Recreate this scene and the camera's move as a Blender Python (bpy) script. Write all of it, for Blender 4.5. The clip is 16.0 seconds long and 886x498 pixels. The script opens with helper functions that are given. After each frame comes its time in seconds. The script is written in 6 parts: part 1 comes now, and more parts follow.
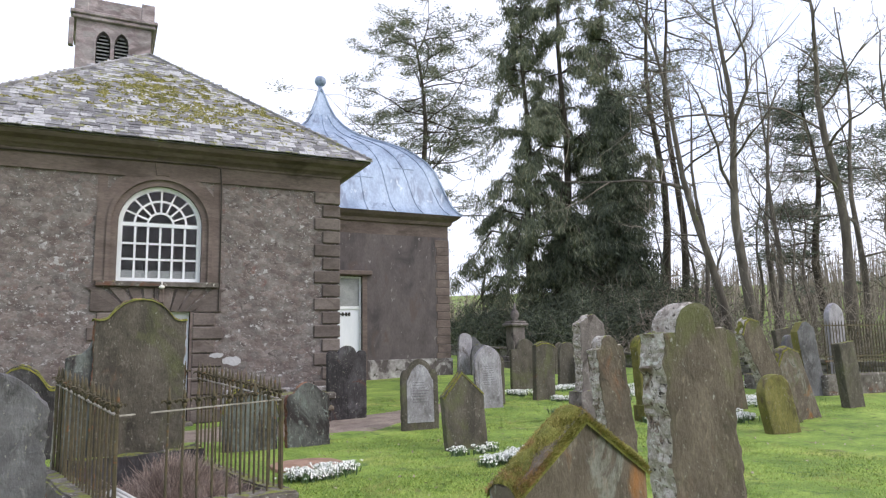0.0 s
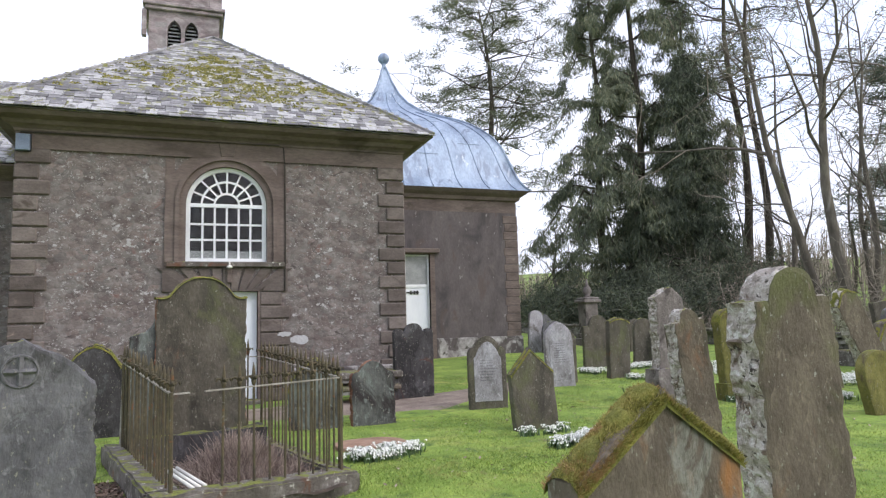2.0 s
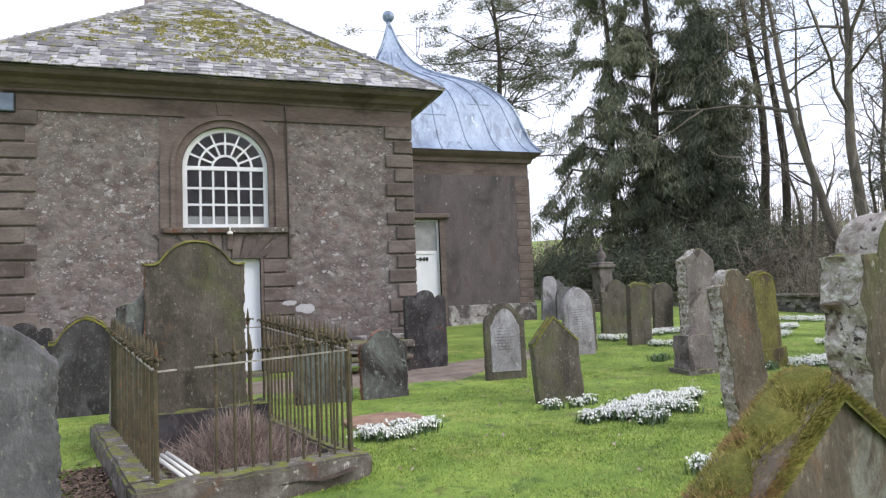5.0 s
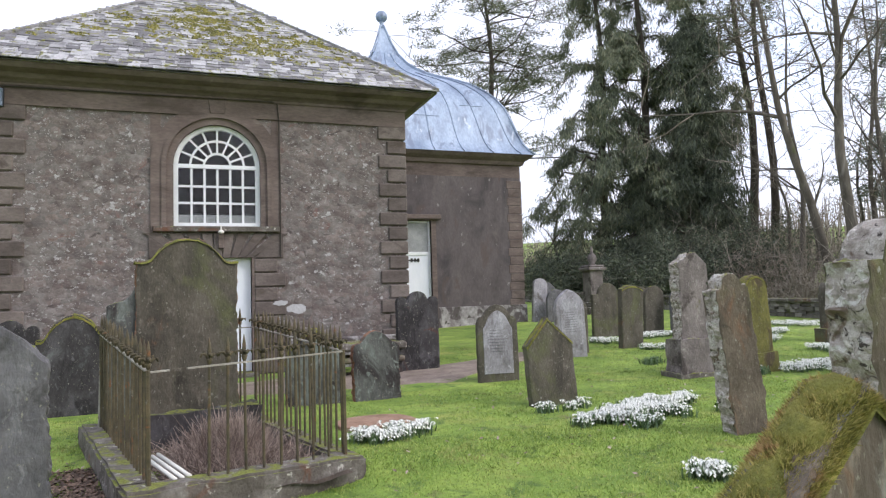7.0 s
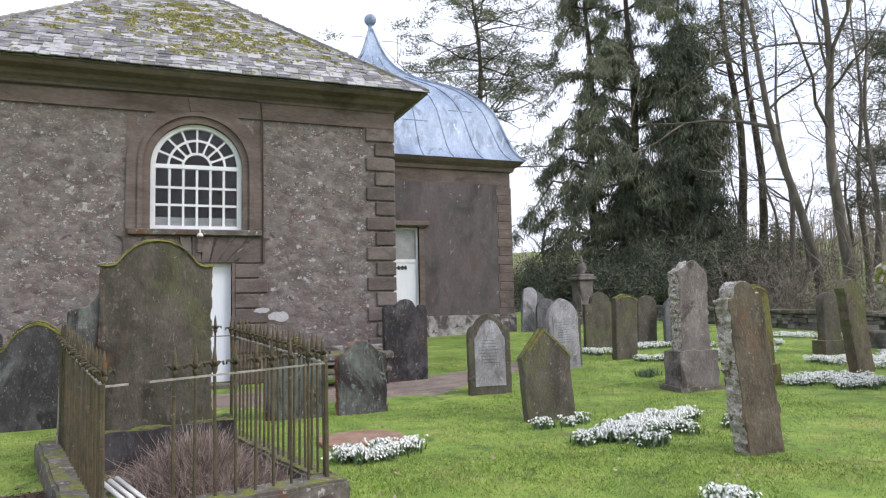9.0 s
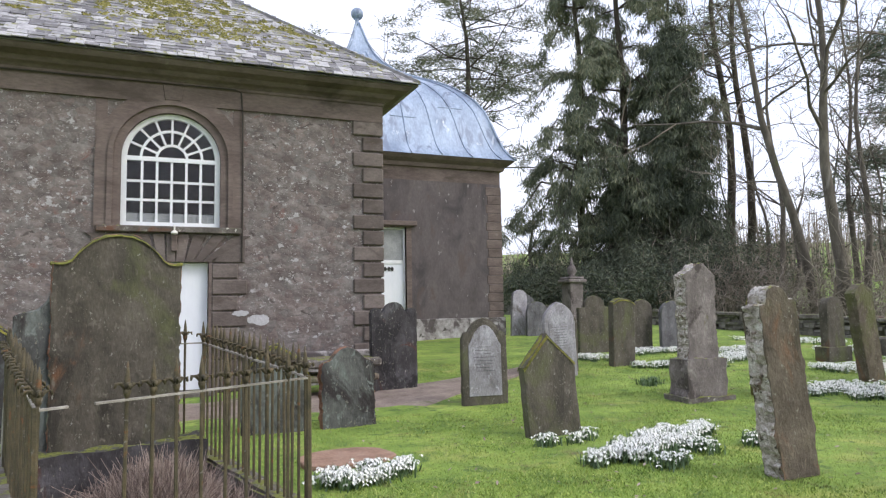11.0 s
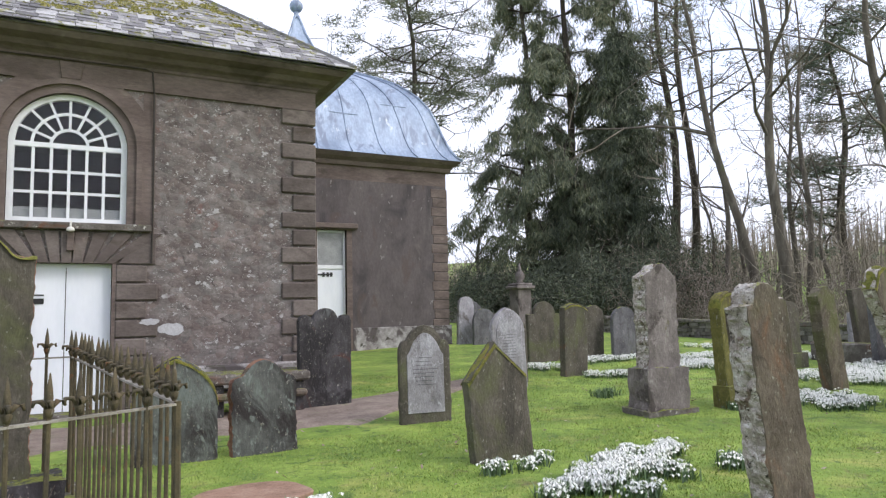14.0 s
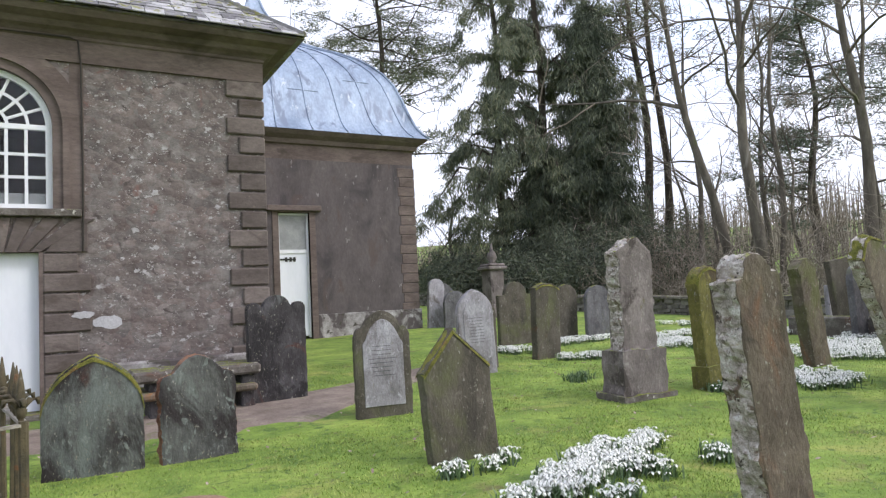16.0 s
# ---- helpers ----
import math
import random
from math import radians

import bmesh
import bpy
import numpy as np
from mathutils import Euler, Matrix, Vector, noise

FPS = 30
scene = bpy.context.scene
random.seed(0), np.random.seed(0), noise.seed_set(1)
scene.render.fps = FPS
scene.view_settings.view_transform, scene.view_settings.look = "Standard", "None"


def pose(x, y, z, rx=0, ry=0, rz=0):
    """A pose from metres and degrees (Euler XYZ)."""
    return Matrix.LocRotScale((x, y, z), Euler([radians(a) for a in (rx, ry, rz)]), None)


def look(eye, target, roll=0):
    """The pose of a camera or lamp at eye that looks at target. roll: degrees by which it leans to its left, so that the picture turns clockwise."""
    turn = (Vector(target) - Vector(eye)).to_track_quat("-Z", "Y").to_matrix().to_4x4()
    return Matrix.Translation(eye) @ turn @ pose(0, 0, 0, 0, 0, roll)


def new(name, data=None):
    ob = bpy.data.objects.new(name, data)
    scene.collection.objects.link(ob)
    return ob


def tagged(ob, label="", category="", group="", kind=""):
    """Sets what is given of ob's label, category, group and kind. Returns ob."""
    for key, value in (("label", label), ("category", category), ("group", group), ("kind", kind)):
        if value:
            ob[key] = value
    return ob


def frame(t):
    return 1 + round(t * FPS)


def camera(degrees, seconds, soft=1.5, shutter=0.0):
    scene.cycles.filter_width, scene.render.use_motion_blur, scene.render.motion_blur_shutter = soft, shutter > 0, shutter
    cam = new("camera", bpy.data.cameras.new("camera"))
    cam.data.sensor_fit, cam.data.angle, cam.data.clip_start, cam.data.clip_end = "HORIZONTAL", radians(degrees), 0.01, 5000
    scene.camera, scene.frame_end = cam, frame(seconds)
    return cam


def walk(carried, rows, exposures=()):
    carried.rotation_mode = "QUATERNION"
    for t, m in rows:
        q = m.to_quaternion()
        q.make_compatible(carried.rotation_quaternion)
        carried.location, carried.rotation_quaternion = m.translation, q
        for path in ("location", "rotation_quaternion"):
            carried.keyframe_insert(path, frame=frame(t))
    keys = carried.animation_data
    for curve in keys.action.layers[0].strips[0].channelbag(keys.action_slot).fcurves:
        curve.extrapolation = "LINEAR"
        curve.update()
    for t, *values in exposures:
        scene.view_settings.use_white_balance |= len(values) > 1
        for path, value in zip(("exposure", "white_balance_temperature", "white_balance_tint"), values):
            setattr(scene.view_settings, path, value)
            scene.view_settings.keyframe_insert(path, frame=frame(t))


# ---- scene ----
cam = camera(66.3, 16.0, soft=1.25)
PATH = [
    (0, (-0.071, 0.036, 1.552), (0.809, 1.81, 1.831), -1.1),
    (0.5, (-0.038, 0.113, 1.55), (0.85, 1.879, 1.852), -1.5),
    (1, (0.088, 0.239, 1.539), (0.89, 2.05, 1.817), -1.8),
    (1.5, (0.167, 0.331, 1.524), (0.897, 2.171, 1.807), -1.2),
    (2, (0.199, 0.392, 1.513), (0.89, 2.255, 1.736), -1.6),
    (2.5, (0.231, 0.525, 1.5), (0.884, 2.411, 1.636), -2.1),
    (3, (0.276, 0.722, 1.507), (0.938, 2.6, 1.688), -1.9),
    (3.5, (0.312, 0.836, 1.498), (1.036, 2.694, 1.658), -2.5),
    (4, (0.345, 0.999, 1.482), (1.04, 2.871, 1.602), -2.2),
    (4.2, (0.374, 1.075, 1.494), (1.05, 2.954, 1.613), -2.3),
    (6.5, (0.361, 1.219, 1.489), (1.033, 3.097, 1.635), -2.2),
    (7, (0.327, 1.242, 1.498), (1.028, 3.111, 1.631), -1.7),
    (7.5, (0.31, 1.272, 1.479), (1.038, 3.131, 1.606), -1.6),
    (8, (0.353, 1.398, 1.47), (1.092, 3.254, 1.583), -1.5),
    (8.2, (0.391, 1.46, 1.464), (1.104, 3.324, 1.592), -1.6),
    (10.3, (0.489, 2.217, 1.516), (1.276, 4.048, 1.69), -0.4),
    (10.5, (0.508, 2.277, 1.515), (1.288, 4.112, 1.679), -0.3),
    (11, (0.598, 2.457, 1.513), (1.38, 4.291, 1.676), -1.0),
    (11.5, (0.644, 2.602, 1.488), (1.476, 4.412, 1.669), -1.4),
    (12, (0.694, 2.825, 1.479), (1.595, 4.603, 1.651), -1.3),
    (12.5, (0.765, 2.962, 1.486), (1.717, 4.713, 1.657), -1.6),
    (13, (0.909, 3.112, 1.475), (1.895, 4.845, 1.633), -1.9),
    (13.5, (1.079, 3.253, 1.489), (1.996, 5.022, 1.664), -1.2),
    (14, (1.182, 3.417, 1.462), (2.102, 5.183, 1.648), -1.3),
    (14.5, (1.273, 3.622, 1.476), (2.215, 5.377, 1.662), -1.7),
    (15, (1.381, 3.747, 1.47), (2.444, 5.435, 1.614), -2.4),
    (15.5, (1.556, 3.87, 1.463), (2.61, 5.565, 1.585), -2.9),
    (16, (1.729, 3.974, 1.462), (2.713, 5.711, 1.595), -2.8),
]
walk(cam, [(t, look(eye, target, roll)) for t, eye, target, roll in PATH])

# ---- world, sun, exposure ----
wd = bpy.data.worlds.new("overcast_sky")
scene.world = wd
wd.use_nodes = True
wn, wl = wd.node_tree.nodes, wd.node_tree.links
sky = wn.new("ShaderNodeTexSky")
sky.sky_type, sky.sun_disc = "NISHITA", False
sky.sun_elevation, sky.sun_rotation = radians(32), radians(125)
sky.air_density, sky.dust_density, sky.ozone_density = 1.0, 6.0, 1.0
cloud = wn.new("ShaderNodeTexNoise")
cloud.inputs["Scale"].default_value, cloud.inputs["Detail"].default_value = 2.2, 5
ramp = wn.new("ShaderNodeValToRGB")
ramp.color_ramp.elements[0].color, ramp.color_ramp.elements[1].color = (0.85, 0.92, 1.15, 1), (0.98, 1.0, 1.15, 1)
ramp.color_ramp.elements[0].position, ramp.color_ramp.elements[1].position = 0.36, 0.52
bg_sky, bg_cloud, add = wn["Background"], wn.new("ShaderNodeBackground"), wn.new("ShaderNodeAddShader")
bg_sky.inputs["Strength"].default_value, bg_cloud.inputs["Strength"].default_value = 0.05, 1.13
wl.new(sky.outputs[0], bg_sky.inputs["Color"])
wl.new(cloud.outputs["Fac"], ramp.inputs["Fac"])
wl.new(ramp.outputs["Color"], bg_cloud.inputs["Color"])
wl.new(bg_sky.outputs[0], add.inputs[0])
wl.new(bg_cloud.outputs[0], add.inputs[1])
wl.new(add.outputs[0], wn["World Output"].inputs["Surface"])
sun = new("sun", bpy.data.lights.new("sun", "SUN"))
sun.data.energy, sun.data.angle, sun.data.color = 1.15, radians(12), (1.0, 0.98, 0.97)
sun.matrix_world = look((0, 0, 30), (-17, 24, 0))


# ---- materials ----
def mat(name, stops, scale=3.0, rough=0.85, bump=0.3, bump_scale=None, detail=8, metal=0.0, stretch=(1, 1, 1),
        stains=None, moss=None, islands=0.0, randoms=0.0, cells=None, lichen=None, grain=0.9, vary=0.62):
    """A surface from a noise ramp, with stains, moss on upward faces, lichen and fine relief, in world metres.
    stains: (colour, scale, from, to); moss: (colour, amount, upward); lichen: (colour, scale, from)."""
    m = bpy.data.materials.new(name)
    m.use_nodes = True
    n, l = m.node_tree.nodes, m.node_tree.links
    bsdf = n["Principled BSDF"]
    bsdf.inputs["Roughness"].default_value, bsdf.inputs["Metallic"].default_value = rough, metal
    geo, mp = n.new("ShaderNodeNewGeometry"), n.new("ShaderNodeMapping")
    mp.inputs["Scale"].default_value = stretch
    l.new(geo.outputs["Position"], mp.inputs["Vector"])

    def tex(sc, det=detail, distort=0.0):
        t = n.new("ShaderNodeTexNoise")
        t.inputs["Scale"].default_value, t.inputs["Detail"].default_value, t.inputs["Roughness"].default_value = sc, det, 0.62
        t.inputs["Distortion"].default_value = distort
        l.new(mp.outputs["Vector"], t.inputs["Vector"])
        return t.outputs["Fac"]

    def band(fac, a, b):
        r = n.new("ShaderNodeMapRange")
        r.interpolation_type = "SMOOTHSTEP"
        r.inputs["From Min"].default_value, r.inputs["From Max"].default_value = a, b
        l.new(fac, r.inputs["Value"])
        return r.outputs["Result"]

    def math_(op, a, b):
        q = n.new("ShaderNodeMath")
        q.operation = op
        for k, v in enumerate((a, b)):
            if isinstance(v, (int, float)):
                q.inputs[k].default_value = v
            else:
                l.new(v, q.inputs[k])
        return q.outputs[0]

    def mix(fac, a, colour):
        x = n.new("ShaderNodeMix")
        x.data_type = "RGBA"
        l.new(fac, x.inputs["Factor"])
        l.new(a, x.inputs["A"])
        x.inputs["B"].default_value = (*colour, 1)
        return x.outputs["Result"]

    r = n.new("ShaderNodeValToRGB")
    e = r.color_ramp.elements
    while len(e) < len(stops):
        e.new(0.5)
    for k, c in enumerate(stops):
        e[k].position, e[k].color = 0.3 + 0.4 * k / max(1, len(stops) - 1), (*c, 1)
    base = tex(scale)
    if islands or randoms:
        src = geo.outputs["Random Per Island"]
        if randoms:
            oi = n.new("ShaderNodeObjectInfo")
            src = oi.outputs["Random"]
        off = math_("MULTIPLY", math_("SUBTRACT", src, 0.5), islands or randoms)
        base = math_("ADD", base, off)
    l.new(base, r.inputs["Fac"])
    col = r.outputs["Color"]
    fine = tex(scale * 9, 6)
    hsv = n.new("ShaderNodeHueSaturation")
    l.new(col, hsv.inputs["Color"])
    l.new(math_("ADD", math_("MULTIPLY", fine, grain), 1.0 - grain / 2), hsv.inputs["Value"])
    col = hsv.outputs["Color"]
    joint = None
    if cells:
        vo = n.new("ShaderNodeTexVoronoi")
        vo.inputs["Scale"].default_value = cells
        wv = n.new("ShaderNodeVectorMath")
        wv.operation = "MULTIPLY_ADD"
        wn_ = n.new("ShaderNodeTexNoise")
        wn_.inputs["Scale"].default_value = cells * 1.3
        l.new(mp.outputs["Vector"], wn_.inputs["Vector"])
        l.new(wn_.outputs["Color"], wv.inputs[0])
        wv.inputs[1].default_value = (0.45 / cells,) * 3
        l.new(mp.outputs["Vector"], wv.inputs[2])
        l.new(wv.outputs[0], vo.inputs["Vector"])
        sp = n.new("ShaderNodeSeparateColor")
        l.new(vo.outputs["Color"], sp.inputs[0])
        h2 = n.new("ShaderNodeHueSaturation")
        l.new(col, h2.inputs["Color"])
        l.new(math_("ADD", math_("MULTIPLY", sp.outputs[0], vary), 1.0 - vary * 0.55), h2.inputs["Value"])
        l.new(math_("ADD", math_("MULTIPLY", sp.outputs[1], 0.7), 0.6), h2.inputs["Saturation"])
        col = h2.outputs["Color"]
        joint = band(vo.outputs["Distance"], 0.25, 0.62)
    for c, sc, a, b in stains or ():
        col = mix(band(tex(sc, 6, 0.8), a, b), col, c)
    for c, sc, a in lichen or ():
        f2 = math_("MULTIPLY", band(tex(sc, 7), a, a + 0.035), band(tex(sc * 0.22, 3), 0.46, 0.56))
        col = mix(f2, col, c)
    if moss:
        c, amount, up = moss
        sep = n.new("ShaderNodeSeparateXYZ")
        l.new(geo.outputs["Normal"], sep.inputs[0])
        w = math_("ADD", math_("MULTIPLY", sep.outputs["Z"], up), tex(6, 6))
        fac = band(w, 1.0 - amount, 1.12 - amount)
        mossy = n.new("ShaderNodeMix")
        mossy.data_type = "RGBA"
        l.new(fac, mossy.inputs["Factor"])
        l.new(col, mossy.inputs["A"])
        mr = n.new("ShaderNodeValToRGB")
        mr.color_ramp.elements[0].color, mr.color_ramp.elements[1].color = (*[v * 0.45 for v in c], 1), (*[v * 1.5 for v in c], 1)
        mr.color_ramp.elements[0].position, mr.color_ramp.elements[1].position = 0.3, 0.7
        l.new(tex(45, 5), mr.inputs["Fac"])
        l.new(mr.outputs["Color"], mossy.inputs["B"])
        col = mossy.outputs["Result"]
    l.new(col, bsdf.inputs["Base Color"])
    bp = n.new("ShaderNodeBump")
    bp.inputs["Strength"].default_value, bp.inputs["Distance"].default_value = bump, 0.02
    hgt = tex(bump_scale or scale * 6, 9)
    if joint is not None:
        hgt = math_("SUBTRACT", hgt, math_("MULTIPLY", joint, 0.7))
    l.new(hgt, bp.inputs["Height"])
    l.new(bp.outputs["Normal"], bsdf.inputs["Normal"])
    return m


def plain(name, colour, rough=0.5, metal=0.0, alpha_glass=False):
    m = bpy.data.materials.new(name)
    m.use_nodes = True
    b = m.node_tree.nodes["Principled BSDF"]
    b.inputs["Base Color"].default_value = (*colour, 1)
    b.inputs["Roughness"].default_value, b.inputs["Metallic"].default_value = rough, metal
    if alpha_glass:
        b.inputs["Transmission Weight"].default_value, b.inputs["IOR"].default_value = 1.0, 1.45
    return m


GREEN = (0.17, 0.19, 0.035)
M = {}
M["grass"] = mat("lawn_grass", [(0.077, 0.142, 0.021), (0.178, 0.275, 0.042), (0.30, 0.395, 0.078)], 1.1, 0.9, 0.8, 30,
                 stains=[((0.31, 0.33, 0.085), 0.9, 0.53, 0.72), ((0.14, 0.13, 0.05), 2.3, 0.57, 0.72), ((0.075, 0.135, 0.025), 3.4, 0.54, 0.68), ((0.22, 0.21, 0.08), 6.5, 0.62, 0.74), ((0.06, 0.10, 0.02), 19, 0.57, 0.70)],
                 lichen=[((0.27, 0.19, 0.09), 16, 0.63)])
M["blade"] = mat("grass_blades", [(0.125, 0.205, 0.033), (0.25, 0.355, 0.06), (0.40, 0.47, 0.13)], 1.6, 0.7, 0.0, islands=0.55, stains=[((0.33, 0.32, 0.11), 1.1, 0.55, 0.70), ((0.13, 0.15, 0.04), 2.6, 0.56, 0.70)])
M["gravel"] = mat("trodden_path", [(0.15, 0.115, 0.095), (0.22, 0.175, 0.15), (0.30, 0.25, 0.21)], 3, 0.95, 0.7, 40, stains=[((0.11, 0.13, 0.04), 1.8, 0.56, 0.7)])
M["rubble"] = mat("weathered_rubble_wall", [(0.092, 0.076, 0.073), (0.138, 0.116, 0.112), (0.178, 0.152, 0.148), (0.235, 0.205, 0.20)], 4.2, 0.93, 0.5, 20, cells=7.5, vary=0.36,
                  stretch=(0.85, 0.85, 1.15), stains=[((0.17, 0.105, 0.095), 2.1, 0.61, 0.72), ((0.22, 0.205, 0.20), 1.3, 0.58, 0.76), ((0.07, 0.058, 0.056), 4.2, 0.58, 0.72)],
                  lichen=[((0.38, 0.37, 0.38), 6.5, 0.60), ((0.35, 0.34, 0.34), 17, 0.59), ((0.33, 0.32, 0.31), 34, 0.60)])
M["harl"] = mat("stained_render_wall", [(0.078, 0.066, 0.069), (0.106, 0.091, 0.095), (0.135, 0.117, 0.12)], 1.3, 0.92, 0.3, 18, stretch=(1.2, 1.2, 0.6),
                stains=[((0.058, 0.05, 0.056), 0.8, 0.48, 0.70), ((0.15, 0.128, 0.125), 2.0, 0.58, 0.80), ((0.10, 0.075, 0.07), 1.4, 0.56, 0.72)], lichen=[((0.26, 0.24, 0.25), 5, 0.63)])
M["limewash"] = mat("flaking_limewash", [(0.15, 0.135, 0.137), (0.30, 0.285, 0.288), (0.52, 0.51, 0.525)], 3.5, 0.9, 0.6, 15, stains=[((0.09, 0.077, 0.079), 1.4, 0.49, 0.58), ((0.07, 0.065, 0.055), 3.6, 0.55, 0.63)])
M["ashlar"] = mat("brown_sandstone", [(0.075, 0.06, 0.056), (0.12, 0.098, 0.092), (0.175, 0.147, 0.138)], 1.6, 0.9, 0.45, 14, stretch=(1, 1, 1.8),
                  stains=[((0.075, 0.058, 0.05), 1.2, 0.54, 0.7), ((0.27, 0.21, 0.18), 3.0, 0.64, 0.76)], randoms=0.28)
M["trim"] = mat("brown_sandstone_trim", [(0.090, 0.068, 0.062), (0.136, 0.105, 0.097), (0.18, 0.143, 0.132)], 1.3, 0.9, 0.35, 14, stretch=(0.8, 0.8, 2.2),
                stains=[((0.07, 0.055, 0.048), 0.9, 0.54, 0.7), ((0.20, 0.165, 0.15), 2.6, 0.62, 0.76)])
M["tower"] = mat("grey_pink_tower_stone", [(0.20, 0.165, 0.175), (0.31, 0.265, 0.275), (0.42, 0.37, 0.38)], 1.2, 0.92, 0.5, 6, cells=2.4, vary=0.4, stretch=(0.8, 0.8, 1.5), stains=[((0.15, 0.12, 0.125), 0.6, 0.55, 0.7)])
SLATE = [(0.12, 0.115, 0.125), (0.235, 0.23, 0.245), (0.43, 0.425, 0.445)]
M["slate"] = mat("lichened_slate", SLATE, 2.6, 0.6, 0.4, 20, randoms=0.6, stains=[((0.20, 0.20, 0.06), 5.0, 0.56, 0.64), ((0.09, 0.09, 0.075), 3.6, 0.57, 0.66)], lichen=[((0.42, 0.42, 0.42), 20, 0.60)])
M["slate_far"] = mat("lichened_slate_upper", SLATE, 2.6, 0.6, 0.4, 20, islands=0.6, stains=[((0.20, 0.20, 0.06), 5.0, 0.53, 0.62), ((0.09, 0.09, 0.075), 3.6, 0.57, 0.66)], lichen=[((0.42, 0.42, 0.42), 20, 0.60)])
M["lead"] = mat("lead_sheet", [(0.19, 0.25, 0.36), (0.27, 0.34, 0.47), (0.37, 0.45, 0.59)], 1.6, 0.48, 0.25, 3, stretch=(1, 1, 0.35), metal=0.15,
                stains=[((0.17, 0.21, 0.30), 2.0, 0.53, 0.64), ((0.50, 0.56, 0.66), 2.8, 0.60, 0.70)])
M["white"] = mat("white_gloss_paint", [(0.70, 0.74, 0.82), (0.77, 0.80, 0.88), (0.81, 0.84, 0.90)], 2, 0.4, 0.06, 20, stretch=(1, 1, 0.3), grain=0.1)
M["sash"] = mat("white_sash_paint", [(0.67, 0.69, 0.74), (0.76, 0.78, 0.83), (0.81, 0.83, 0.87)], 5, 0.45, 0.08, 20, grain=0.15)
M["glass"] = plain("window_glass", (0.9, 0.93, 0.93), 0.02, alpha_glass=True)
M["frosted"] = mat("frosted_glass_board", [(0.20, 0.21, 0.22), (0.27, 0.28, 0.29), (0.33, 0.34, 0.35)], 4, 0.35, 0.05)
# room's dimness put into plaster colour; the headstone loop later reassigns this key
M["dark"] = mat("plaster_darkened_for_dimness", [(0.06, 0.055, 0.05), (0.09, 0.08, 0.075), (0.13, 0.12, 0.11)], 0.8, 0.9, 0.1)
M["iron"] = mat("rusty_iron", [(0.045, 0.038, 0.025), (0.085, 0.07, 0.04), (0.13, 0.10, 0.055)], 9, 0.75, 0.5, 60,
                stains=[((0.17, 0.075, 0.03), 7, 0.60, 0.70), ((0.22, 0.21, 0.19), 12, 0.63, 0.72)])
M["rail"] = mat("flaked_grey_rail_paint", [(0.16, 0.145, 0.12), (0.29, 0.27, 0.24), (0.42, 0.40, 0.37)], 9, 0.75, 0.5, 60, stains=[((0.13, 0.08, 0.04), 7, 0.58, 0.68)])
M["black"] = plain("black_ironwork", (0.012, 0.012, 0.013), 0.5)
M["cable"] = plain("dark_cable", (0.03, 0.024, 0.02), 0.6)
M["kerb"] = mat("mossy_kerb_stone", [(0.06, 0.052, 0.045), (0.12, 0.106, 0.096), (0.23, 0.215, 0.205)], 5, 0.92, 0.9, 25, moss=(GREEN, 0.13, 0.42), stains=[((0.13, 0.062, 0.04), 2.2, 0.55, 0.7)],
                lichen=[((0.42, 0.41, 0.38), 16, 0.59)])
